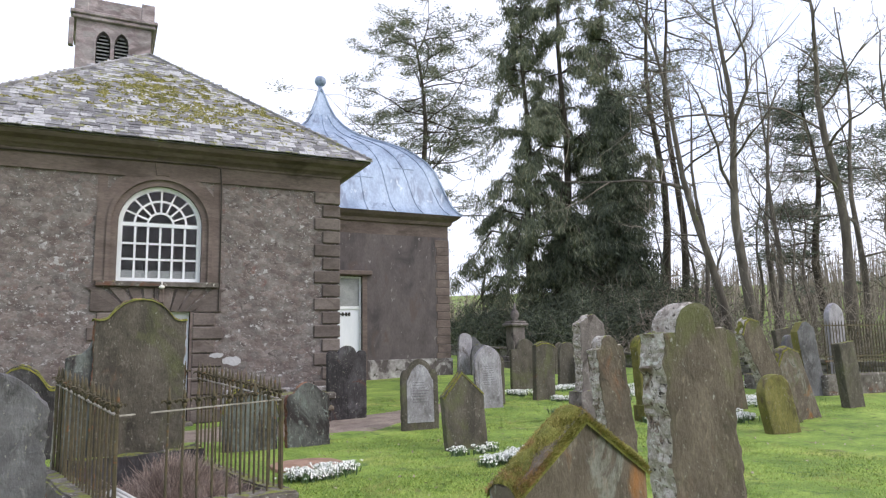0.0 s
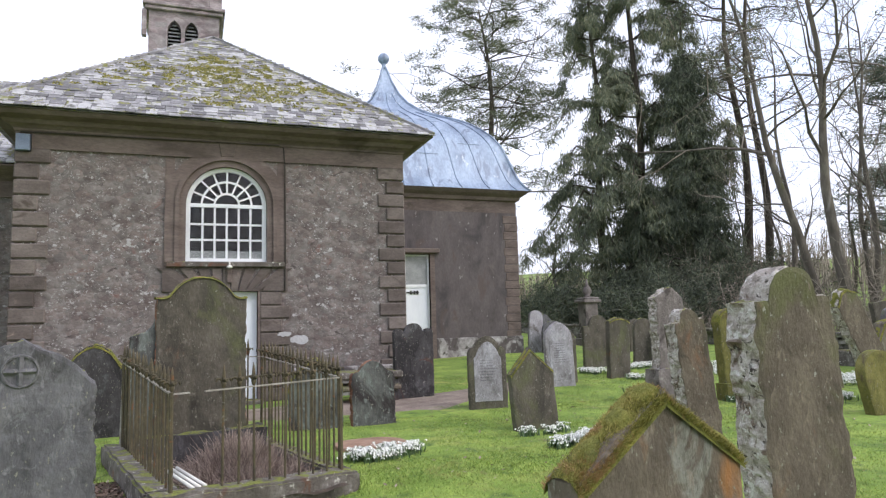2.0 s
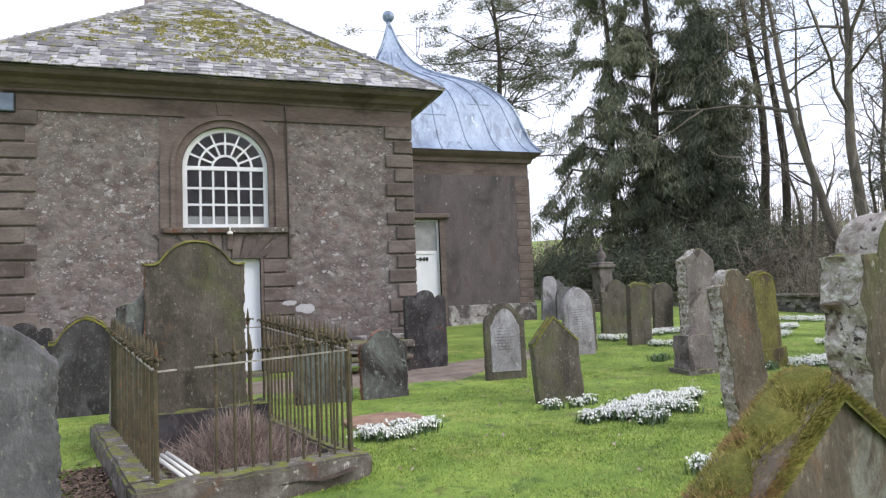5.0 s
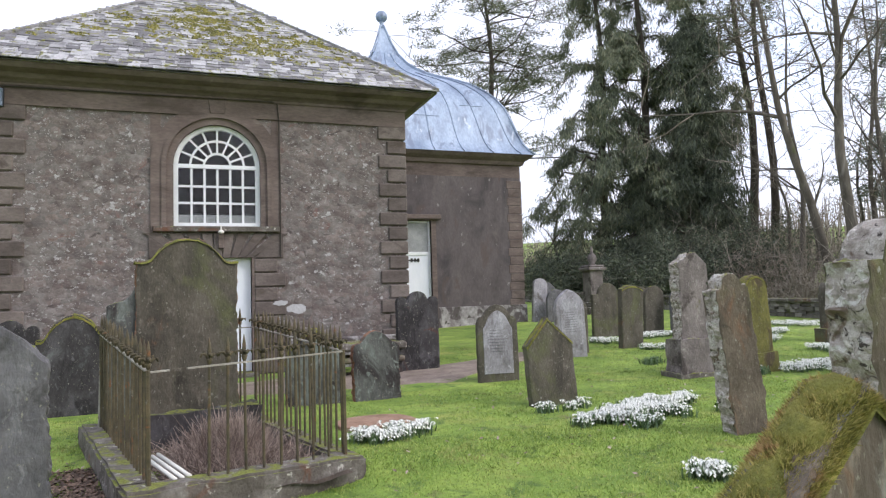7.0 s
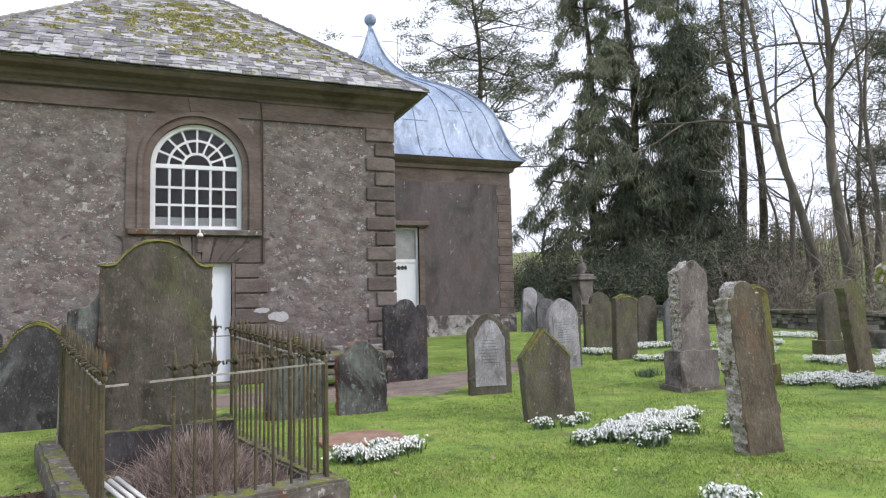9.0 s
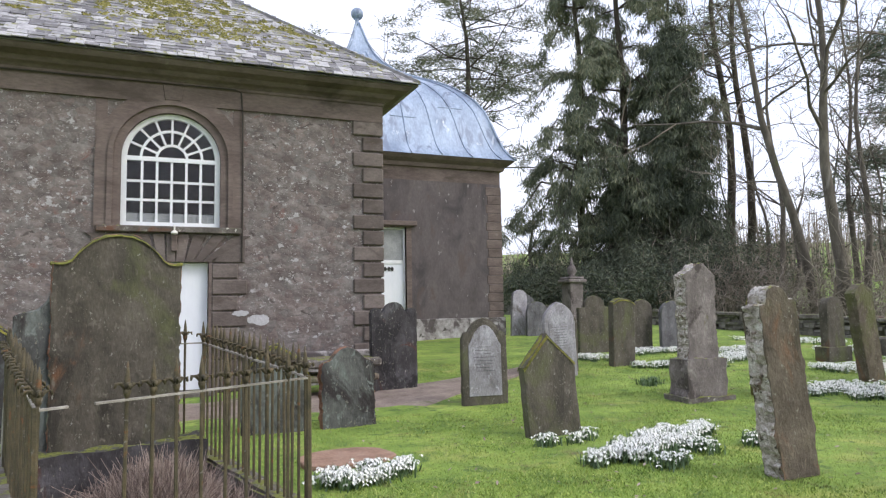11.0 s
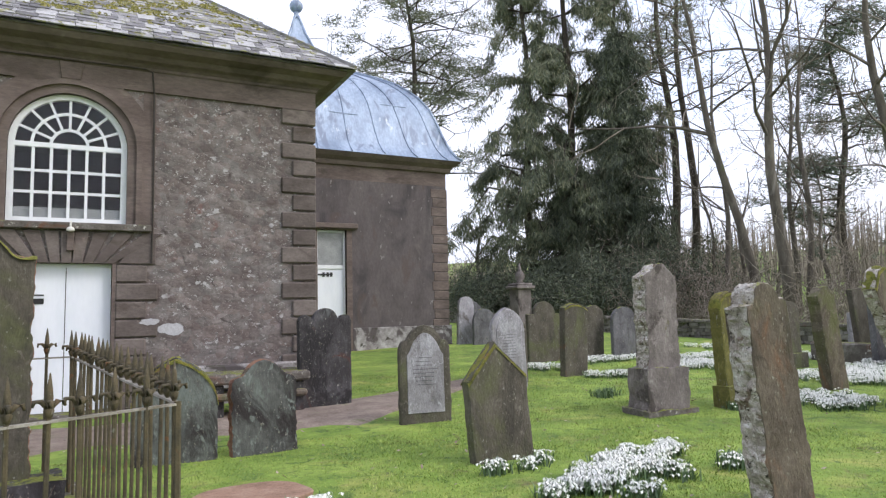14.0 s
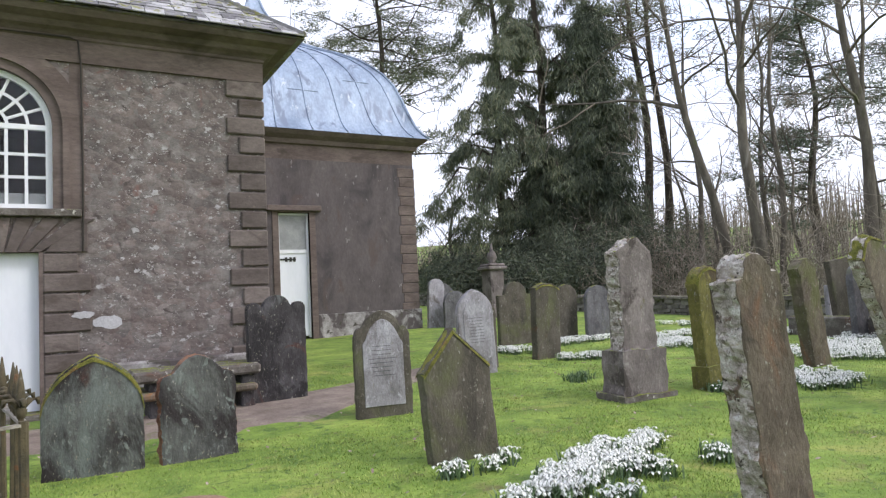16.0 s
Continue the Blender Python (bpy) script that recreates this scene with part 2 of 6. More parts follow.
STONES = {
    "brown": ([(0.05, 0.044, 0.034), (0.086, 0.076, 0.06), (0.132, 0.118, 0.095)], [((0.098, 0.105, 0.05), 1.5, 0.48, 0.66), ((0.036, 0.032, 0.026), 1.3, 0.50, 0.70), ((0.15, 0.075, 0.04), 2.2, 0.62, 0.76)]),
    "red": ([(0.066, 0.052, 0.04), (0.108, 0.088, 0.067), (0.16, 0.132, 0.10)], [((0.20, 0.09, 0.04), 1.8, 0.58, 0.74), ((0.098, 0.102, 0.042), 1.3, 0.47, 0.64), ((0.06, 0.052, 0.035), 3.4, 0.58, 0.72)]),
    "grey": ([(0.06, 0.06, 0.06), (0.115, 0.113, 0.112), (0.175, 0.172, 0.168)], [((0.06, 0.058, 0.055), 2.2, 0.55, 0.66), ((0.12, 0.125, 0.08), 1.5, 0.60, 0.72), ((0.23, 0.23, 0.22), 5.0, 0.61, 0.68)]),
    "dark": ([(0.022, 0.02, 0.02), (0.046, 0.042, 0.041), (0.09, 0.086, 0.084)], [((0.15, 0.165, 0.15), 1.6, 0.58, 0.70), ((0.08, 0.04, 0.03), 2.6, 0.63, 0.72), ((0.022, 0.02, 0.02), 2.2, 0.55, 0.64)]),
    "pale": ([(0.18, 0.17, 0.16), (0.30, 0.29, 0.285), (0.42, 0.41, 0.41)], [((0.12, 0.105, 0.085), 1.8, 0.55, 0.70)]),
    "moss": ([(0.085, 0.08, 0.025), (0.14, 0.13, 0.035), (0.20, 0.18, 0.06)], [((0.075, 0.055, 0.035), 2.0, 0.52, 0.66)]),
    "rough": ([(0.22, 0.19, 0.165), (0.38, 0.345, 0.31), (0.56, 0.53, 0.50)], [((0.22, 0.19, 0.07), 4.0, 0.60, 0.72), ((0.15, 0.11, 0.085), 6, 0.54, 0.64), ((0.05, 0.04, 0.034), 17, 0.58, 0.64), ((0.55, 0.54, 0.51), 11, 0.58, 0.64)]),
    "block": ([(0.10, 0.085, 0.082), (0.165, 0.143, 0.138), (0.24, 0.212, 0.205)], [((0.07, 0.058, 0.055), 2.6, 0.54, 0.64), ((0.29, 0.275, 0.255), 4, 0.60, 0.68), ((0.13, 0.12, 0.05), 2.2, 0.62, 0.72)]),
    "rust": ([(0.10, 0.045, 0.03), (0.19, 0.09, 0.055), (0.29, 0.16, 0.105)], [((0.07, 0.06, 0.045), 2.6, 0.52, 0.62), ((0.15, 0.17, 0.12), 2.0, 0.60, 0.70)]),
    "crusted": ([(0.07, 0.056, 0.043), (0.12, 0.098, 0.076), (0.18, 0.15, 0.12)], [((0.22, 0.225, 0.20), 4.0, 0.53, 0.64), ((0.25, 0.115, 0.04), 2.2, 0.54, 0.66), ((0.10, 0.10, 0.05), 2.4, 0.52, 0.64), ((0.05, 0.042, 0.032), 4.0, 0.60, 0.68)]),
    "washed": ([(0.14, 0.13, 0.12), (0.27, 0.262, 0.255), (0.42, 0.415, 0.41)], [((0.10, 0.085, 0.07), 2.0, 0.56, 0.68), ((0.46, 0.46, 0.46), 3.5, 0.58, 0.70)]),
    "green": ([(0.05, 0.05, 0.045), (0.10, 0.105, 0.09), (0.18, 0.205, 0.175)], [((0.026, 0.021, 0.02), 1.6, 0.44, 0.58), ((0.075, 0.04, 0.03), 2.2, 0.58, 0.74), ((0.15, 0.175, 0.15), 1.3, 0.57, 0.72)]),
}
for key, (stops, stains) in STONES.items():
    cool = 1.12 if key in ("green", "dark", "grey", "pale", "washed") else 1.02
    stops = [(a, b, c * cool) for a, b, c in stops]
    stains = [((a, b, c * cool), sc, lo, hi) for (a, b, c), sc, lo, hi in stains]
    stains = stains + [(tuple(c * 0.6 for c in stops[0]), 5.0, 0.55, 0.80), (tuple(c * 1.15 for c in stops[2]), 14.0, 0.56, 0.72)]
    M[key] = mat(key + "_headstone", stops, 9.0 if key == "rough" else 3.6, 0.92, 1.0 if key == "rough" else 0.7, 40, moss=(GREEN, 0.03, 0.52), stains=stains, stretch=(1, 1, 1) if key == "rough" else (1, 1, 0.6),
                 lichen=[((0.27, 0.265, 0.24), 24, 0.645), ((0.21, 0.205, 0.17), 45, 0.61)])
M["mosscap"] = mat("thick_moss", [(0.07, 0.075, 0.015), (0.16, 0.165, 0.03), (0.26, 0.235, 0.05)], 9, 0.95, 1.0, 70, stains=[((0.19, 0.12, 0.045), 5, 0.58, 0.68)])
M["mosshair"] = mat("moss_strands", [(0.14, 0.135, 0.03), (0.28, 0.26, 0.06), (0.41, 0.35, 0.12)], 9, 0.9, 0.0, islands=0.5, stains=[((0.33, 0.21, 0.09), 6, 0.50, 0.62)])
M["roofmoss"] = mat("roof_moss", [(0.085, 0.085, 0.025), (0.165, 0.155, 0.04), (0.27, 0.245, 0.075)], 3, 0.95, 0.6, 60, islands=0.5)
M["bark"] = mat("grey_brown_bark", [(0.065, 0.056, 0.046), (0.115, 0.10, 0.083), (0.19, 0.168, 0.14)], 4, 0.95, 1.0, 18, stretch=(1, 1, 0.3), stains=[((0.09, 0.10, 0.045), 0.8, 0.60, 0.72), ((0.23, 0.21, 0.19), 1.4, 0.64, 0.72)])
M["pinebark"] = mat("dark_pine_bark", [(0.035, 0.028, 0.022), (0.06, 0.048, 0.038), (0.10, 0.08, 0.06)], 4, 0.95, 0.8, 14, stretch=(1, 1, 0.3))
M["twig"] = mat("bare_twigs", [(0.12, 0.10, 0.082), (0.21, 0.178, 0.148), (0.34, 0.30, 0.255)], 0.8, 0.9, 0.0, islands=0.3)
M["needle"] = mat("conifer_foliage", [(0.082, 0.10, 0.068), (0.15, 0.17, 0.11), (0.235, 0.245, 0.155)], 0.35, 0.75, 0.0, islands=0.5)
M["yew"] = mat("dark_evergreen_foliage", [(0.046, 0.062, 0.043), (0.085, 0.105, 0.07), (0.14, 0.155, 0.097)], 0.35, 0.75, 0.0, islands=0.5)
M["pine"] = mat("blue_green_pine_foliage", [(0.085, 0.11, 0.085), (0.14, 0.17, 0.13), (0.20, 0.235, 0.18)], 0.35, 0.75, 0.0, islands=0.5)
M["petal"] = mat("snowdrop_petal", [(0.74, 0.76, 0.70), (0.82, 0.83, 0.80), (0.86, 0.87, 0.85)], 20, 0.5, 0.0, islands=0.3, grain=0.1)
M["leaf"] = mat("snowdrop_leaf", [(0.06, 0.105, 0.05), (0.11, 0.175, 0.085), (0.17, 0.25, 0.12)], 6, 0.6, 0.0, islands=0.5)
M["straw"] = mat("dead_stalks", [(0.15, 0.11, 0.095), (0.27, 0.205, 0.18), (0.42, 0.34, 0.30)], 6, 0.9, 0.0, islands=0.6)
M["earth"] = mat("dark_leaf_litter", [(0.035, 0.026, 0.02), (0.07, 0.052, 0.04), (0.125, 0.092, 0.07)], 8, 0.95, 0.9, 40)
M["litter"] = mat("brown_leaf_litter", [(0.06, 0.042, 0.032), (0.12, 0.08, 0.06), (0.21, 0.145, 0.11)], 8, 0.9, 0.0, islands=0.6)
M["pipe"] = plain("white_plastic", (0.7, 0.69, 0.66), 0.45)


# ---- builders ----
def gz(x, y):
    """The ground's height: level by the camera, rising gently towards the far side of the churchyard."""
    d = 0.5 * x + 0.87 * y - 12
    dip = 0.13 * math.exp(-((x - 1.5) ** 2) / 1.3 - ((y - 6.4) ** 2) / 1.0)
    return 0.03 * max(0.0, d) - dip + 0.012 * math.sin(x * 1.3 + 0.4) * math.cos(y * 1.1)


def mesh_of(name, bm, material, smooth=False):
    me = bpy.data.meshes.new(name)
    bmesh.ops.recalc_face_normals(bm, faces=bm.faces)
    bm.to_mesh(me)
    bm.free()
    for p in me.polygons:
        p.use_smooth = smooth
    me.materials.append(material)
    return me


def part(name, bm, material, parent, label="", smooth=False):
    ob = new(name, mesh_of(name, bm, material, smooth))
    ob.parent = parent
    return tagged(ob, label)


def solo(name, bm, material, label, category, group="", kind="", m=None, smooth=False):
    ob = new(name, mesh_of(name, bm, material, smooth))
    if m is not None:
        ob.matrix_world = m
    return tagged(ob, label, category, group, kind)


def group_of(name, label, category, m=None, group="", kind=""):
    ob = new(name)
    if m is not None:
        ob.matrix_world = m
    return tagged(ob, label, category, group, kind)


def box(bm, x0, x1, y0, y1, z0, z1, bevel=0.0):
    r = bmesh.ops.create_cube(bm, size=1.0, matrix=Matrix.Translation(((x0 + x1) / 2, (y0 + y1) / 2, (z0 + z1) / 2)) @ Matrix.Diagonal((abs(x1 - x0), abs(y1 - y0), abs(z1 - z0), 1)))
    if bevel:
        es = list({e for v in r["verts"] for e in v.link_edges})
        bmesh.ops.bevel(bm, geom=es, offset=bevel, segments=1, affect="EDGES")
    return bm


def boxes(*rows, bevel=0.0):
    bm = bmesh.new()
    for r in rows:
        box(bm, *r, bevel=bevel)
    return bm


def prism(pts, y0, y1, bevel=0.0):
    """An outline in x and z, drawn out along y."""
    bm = bmesh.new()
    vs = [bm.verts.new((x, y0, z)) for x, z in pts]
    f = bm.faces.new(vs)
    r = bmesh.ops.extrude_face_region(bm, geom=[f])
    bmesh.ops.translate(bm, vec=(0, y1 - y0, 0), verts=[v for v in r["geom"] if isinstance(v, bmesh.types.BMVert)])
    if bevel:
        bmesh.ops.bevel(bm, geom=list(bm.edges), offset=bevel, segments=1, affect="EDGES")
    return bm


def tube(bm, pts, radii, sides=6):
    """A round bar along points; radii one for each."""
    rings = []
    for k, p in enumerate(pts):
        p = Vector(p)
        a, b = Vector(pts[max(k - 1, 0)]), Vector(pts[min(k + 1, len(pts) - 1)])
        z = (b - a).normalized()
        x = z.orthogonal().normalized()
        y = z.cross(x)
        rings.append([bm.verts.new(p + radii[k] * (math.cos(t) * x + math.sin(t) * y)) for t in (2 * math.pi * s / sides for s in range(sides))])
    for r, q in zip(rings, rings[1:]):
        for s in range(sides):
            j = (s + 1) % sides
            best = min(range(sides), key=lambda o: (q[o].co - r[s].co).length) if s == 0 else best
            bm.faces.new((r[s], r[j], q[(j + best) % sides], q[(s + best) % sides]))
    bm.faces.new(rings[0][::-1])
    bm.faces.new(rings[-1])
    return bm


class Soup:
    """Many small faces gathered into one mesh."""

    def __init__(self):
        self.v, self.f, self.count = [], [], 0

    def tris(self, a, b, c):
        k = len(a)
        self.v.append(np.stack([a, b, c], 1).reshape(-1, 3))
        self.f.append(np.arange(3 * k).reshape(-1, 3) + self.count)
        self.count += 3 * k

    def quads(self, a, b, c, d):
        k = len(a)
        self.v.append(np.stack([a, b, c, d], 1).reshape(-1, 3))
        i = np.arange(4 * k).reshape(-1, 4) + self.count
        self.f.append(i[:, [0, 1, 2]])
        self.f.append(i[:, [0, 2, 3]])
        self.count += 4 * k

    def rods(self, p, q, r0, r1):
        """Three-sided tapered rods from p to q."""
        p, q = np.asarray(p, float), np.asarray(q, float)
        z = q - p
        z /= np.linalg.norm(z, axis=1, keepdims=True) + 1e-9
        ref = np.where(np.abs(z[:, 2:]) < 0.9, [[0, 0, 1.0]], [[1.0, 0, 0]])
        x = np.cross(z, ref)
        x /= np.linalg.norm(x, axis=1, keepdims=True) + 1e-9
        y = np.cross(z, x)
        r0, r1 = np.reshape(r0, (-1, 1)), np.reshape(r1, (-1, 1))
        k = len(p)
        ring = [(math.cos(t), math.sin(t)) for t in (0, 2.0944, 4.1888)]
        low = [p + r0 * (c * x + s * y) for c, s in ring]
        high = [q + r1 * (c * x + s * y) for c, s in ring]
        self.v.append(np.stack(low + high, 1).reshape(-1, 3))
        i = np.arange(6 * k).reshape(-1, 6) + self.count
        for a in range(3):
            b = (a + 1) % 3
            self.f.append(i[:, [a, b, 3 + b]])
            self.f.append(i[:, [a, 3 + b, 3 + a]])
        self.count += 6 * k

    def mesh(self, name, material, smooth=False):
        me = bpy.data.meshes.new(name)
        v, f = np.concatenate(self.v), np.concatenate(self.f)
        me.vertices.add(len(v))
        me.vertices.foreach_set("co", v.astype(np.float32).ravel())
        me.loops.add(f.size)
        me.loops.foreach_set("vertex_index", f.astype(np.int32).ravel())
        me.polygons.add(len(f))
        me.polygons.foreach_set("loop_start", np.arange(0, f.size, 3, dtype=np.int32))
        me.update(calc_edges=True)
        me.materials.append(material)
        return me


# ---- ground ----
def build_ground():
    xs = np.unique(np.concatenate([np.linspace(-260, -12, 14), np.linspace(-12, 30, 85), np.linspace(30, 320, 16)]))
    ys = np.unique(np.concatenate([np.linspace(-200, -6, 12), np.linspace(-6, 42, 97), np.linspace(42, 420, 18)]))
    bm = bmesh.new()
    grid = [[bm.verts.new((x, y, far_z(x, y) + 0.02 * noise.noise((x * 0.9, y * 0.9, 0)))) for x in xs] for y in ys]
    for r, q in zip(grid, grid[1:]):
        for k in range(len(xs) - 1):
            bm.faces.new((r[k], r[k + 1], q[k + 1], q[k]))
    solo("ground", bm, M["grass"], "mossy green mown churchyard lawn", "lawn", kind="structure", smooth=True)


def far_z(x, y):
    """The ground past the churchyard goes over into a low hill."""
    z = min(gz(x, y), 0.9)
    r = math.hypot(x - 5, y - 10)
    return z + (0 if r < 60 else 0.085 * (r - 60) + 2.5 * noise.noise((x * 0.012, y * 0.012, 2)))


build_ground()


def build_path():
    bm = bmesh.new()
    rows = []
    for k in range(46):
        s = k / 45
        x = -6 + 15.5 * s
        y = 12.95 + 0.35 * math.sin(s * 5) + max(0, x - 4.2) * 0.62
        half = 0.95 + 0.18 * math.sin(k * 1.7) if x < 5.2 else max(0.12, 0.85 - 0.2 * (x - 5.2))
        rows.append([bm.verts.new((x, y + half * u * (1 + 0.08 * math.sin(k * 2.3 + u * 4)), gz(x, y + half * u) + (0.03 if abs(u) < 1 else -0.02))) for u in (-1, -0.8, -0.4, 0, 0.4, 0.8, 1)])
    for r, q in zip(rows, rows[1:]):
        for a in range(6):
            bm.faces.new((r[a], r[a + 1], q[a + 1], q[a]))
    solo("path", bm, M["gravel"], "trodden brown gravel path by the church wall", "path", kind="structure", smooth=True)


build_path()

# ---- church: the gable-end block that faces the camera ----
Y, XL, XR, XC, EAVE = 14.97, -2.95, 4.63, 0.85, 5.72
DOOR_W, DOOR_T = 1.24, 2.32
WIN_L, WIN_R, WIN_B, SPRING = 0.05, 1.65, 2.93, 4.12


def arch(cx, cz, r, a0=0.0, a1=math.pi, n=24):
    return [(cx + r * math.cos(a0 + (a1 - a0) * k / n), cz + r * math.sin(a0 + (a1 - a0) * k / n)) for k in range(n + 1)]


church = group_of("church", "brown sandstone church block with a hipped slate roof", "church")


def holed_wall(outer, holes, y0, y1):
    bm = bmesh.new()
    es = []
    for loop in (outer, *holes):
        vs = [bm.verts.new((x, y0, z)) for x, z in loop]
        es += [bm.edges.new((a, b)) for a, b in zip(vs, vs[1:] + vs[:1])]
    bmesh.ops.triangle_fill(bm, use_beauty=True, use_dissolve=False, edges=es)
    r = bmesh.ops.extrude_face_region(bm, geom=list(bm.faces))
    bmesh.ops.translate(bm, vec=(0, y1 - y0, 0), verts=[v for v in r["geom"] if isinstance(v, bmesh.types.BMVert)])
    return bm


win_r = (WIN_R - WIN_L) / 2
window_hole = [(WIN_L, WIN_B), (WIN_R, WIN_B)] + arch(XC, SPRING, win_r)
door_hole = [(XC - DOOR_W / 2, 0.1), (XC + DOOR_W / 2, 0.1), (XC + DOOR_W / 2, DOOR_T), (XC - DOOR_W / 2, DOOR_T)]
part("wall", holed_wall([(XL, -0.3), (XR, -0.3), (XR, 5.2), (XL, 5.2)], [window_hole, door_hole], Y, Y + 0.6), M["rubble"], church, "rubble front wall with lichen spots")
for x0 in (XL, XR - 0.6):
    part("side_wall", boxes((x0, x0 + 0.6, Y + 0.6, 23.5, -0.3, 5.2)), M["rubble"], church)
for xa, xb in ((XL - 0.09, XC - DOOR_W / 2 - 0.68), (XC + DOOR_W / 2 + 0.68, XR + 0.09)):
    part("plinth", boxes((xa, xb, Y - 0.1, Y, -0.3, 0.70), bevel=0.03), M["limewash"], church, "plinth with flaking limewash")


def profile_run(prof, x0, x1, y, back):
    """A cornice whose profile (out, z) runs along the front and returns along the right side."""
    bm = bmesh.new()
    rows = []
    for o, z in prof:
        rows.append([bm.verts.new(p) for p in ((x0 - o, y + back, z), (x0 - o, y - o, z), (x1 + o, y - o, z), (x1 + o, y + back, z))])
    for r, q in zip(rows, rows[1:]):
        for k in range(3):
            bm.faces.new((r[k], r[k + 1], q[k + 1], q[k]))
    return bm


part("cornice", profile_run([(0.0, 5.08), (0.045, 5.08), (0.045, 5.40), (0.07, 5.42), (0.07, 5.46), (0.12, 5.50), (0.20, 5.53), (0.26, 5.60), (0.44, 5.64), (0.50, 5.70), (0.50, 5.73), (0.0, 5.75)], XL, XR, Y, 8.5), M["trim"], church, "moulded brown sandstone cornice")

# quoins on the two corners
quoin_mesh = {}
for wide in (0.56, 0.37):
    quoin_mesh[wide] = mesh_of("quoin", boxes((-wide, 0.05, -0.05, 0.30, 0.016, 0.292), bevel=0.022), M["ashlar"])
for side in (1, -1):
    for k in range(15):
        z = 0.52 + 0.305 * k
        ob = new("quoin", quoin_mesh[0.56 if k % 2 == 0 else 0.37])
        ob.parent = church
        ob.matrix_basis = Matrix.Translation((XR if side > 0 else XL, Y, z)) @ Matrix.Diagonal((side, 1, 1, 1))
# rusticated blocks beside the door
for side in (1, -1):
    for k in range(8):
        w = 0.60 if k % 2 == 0 else 0.44
        x0 = XC + side * (DOOR_W / 2 + 0.05)
        part("jamb_block", boxes((x0, x0 + side * w, Y - 0.05, Y + 0.2, 0.06 + 0.282 * k, 0.06 + 0.282 * k + 0.262), bevel=0.02), M["ashlar"], church)
    x0 = XC + side * DOOR_W / 2
    part("door_reveal", boxes((x0, x0 + side * 0.05, Y - 0.03, Y + 0.3, 0.0, DOOR_T)), M["trim"], church)
# fanned lintel stones between the door and the window sill
for k in range(-4, 5):
    t0, t1 = (k - 0.5) * 0.136, (k + 0.5) * 0.136
    b0, b1 = (k - 0.5) * 0.136 * 1.06, (k + 0.5) * 0.136 * 1.06
    spread = 1.0 + 0.75 * abs(k) / 4
    pts = [(XC + b0 + 0.007, DOOR_T), (XC + b1 - 0.007, DOOR_T), (XC + t1 * spread * 1.25 - 0.007, 2.80), (XC + t0 * spread * 1.25 + 0.007, 2.80)]
    part("lintel_stone", prism(pts, Y - 0.045, Y + 0.3, 0.006), M["ashlar"], church)
for side in (1, -1):
    xa, xb, xe = XC + side * 0.70, XC + side * 1.04, XC + side * 1.23
    part("lintel_stone", prism([(xa, DOOR_T), (xe, DOOR_T), (xe, 2.80), (xb + side * 0.02, 2.80)], Y - 0.042, Y + 0.25, 0.006), M["ashlar"], church)
part("sill", boxes((XC - 1.16, XC + 1.16, Y - 0.12, Y + 0.25, 2.82, 2.925), bevel=0.012), M["kerb"], church, "mossy stone window sill")
# moulded window surround
for o0, o1, proud in ((0.0, 0.13, -0.02), (0.13, 0.21, -0.075), (0.21, 0.40, -0.04)):
    bm = bmesh.new()
    a, b = arch(XC, SPRING, win_r + o0), arch(XC, SPRING, win_r + o1)
    a = [(XC + win_r + o0, WIN_B)] + a + [(XC - win_r - o0, WIN_B)]
    b = [(XC + win_r + o1, WIN_B)] + b + [(XC - win_r - o1, WIN_B)]
    fa, fb = [bm.verts.new((x, Y + proud, z)) for x, z in a], [bm.verts.new((x, Y + proud, z)) for x, z in b]
    ba, bb = [bm.verts.new((x, Y + 0.1, z)) for x, z in a], [bm.verts.new((x, Y + 0.1, z)) for x, z in b]
    for k in range(len(a) - 1):
        for p, q in ((fa, fb), (ba, fa), (fb, bb)):
            bm.faces.new((p[k], p[k + 1], q[k + 1], q[k]))
    part("window_surround", bm, M["trim"], church, "moulded round-arched sandstone surround")
part("keystone", prism([(XC - 0.13, SPRING + 0.80 + 0.21), (XC + 0.13, SPRING + 0.80 + 0.21), (XC + 0.17, 5.40), (XC - 0.17, 5.40)], Y - 0.075, Y + 0.1, 0.01), M["trim"], church)
for xa in (XC + 1.02, XC - 1.20):
    part("raised_band", boxes((xa, xa + 0.18, Y - 0.012, Y + 0.1, 2.80, 5.08)), M["trim"], church)


# hipped roof of slates: the front slope
APEX = Vector((XC - 0.22, 18.85, 9.33))
EL, ER, YF, ZF = XL - 0.62, XR + 0.62, Y - 0.56, 5.76
roof = bmesh.new()
c = [roof.verts.new(p) for p in ((EL, YF, ZF - 0.03), (ER, YF, ZF - 0.03), (ER, 27, ZF - 0.03), (EL, 27, ZF - 0.03))]
top = [roof.verts.new(APEX + Vector((0, 0, -0.05))), roof.verts.new((APEX.x, 27, APEX.z - 0.05))]
for fc in ((c[0], c[1], top[0]), (c[1], c[2], top[1], top[0]), (c[3], c[0], top[0], top[1]), (c[2], c[3], top[1]), (c[3], c[2], c[1], c[0])):
    roof.faces.new(fc)
part("roof", roof, M["slate_far"], church, "lichened slate roof")
part("nave_wall", boxes((-16, XL - 0.02, 17.1, 24, -0.3, 4.6)), M["rubble"], church)
part("nave_cornice", profile_run([(0.0, 4.5), (0.05, 4.5), (0.05, 4.85), (0.12, 4.93), (0.26, 5.04), (0.40, 5.12), (0.40, 5.15), (0.0, 5.18)], -16, XL - 0.3, 17.1, 6), M["trim"], church)
NY0, NZ0, NY1, NZ1 = 16.68, 5.17, 20.3, 8.11
nr = bmesh.new()
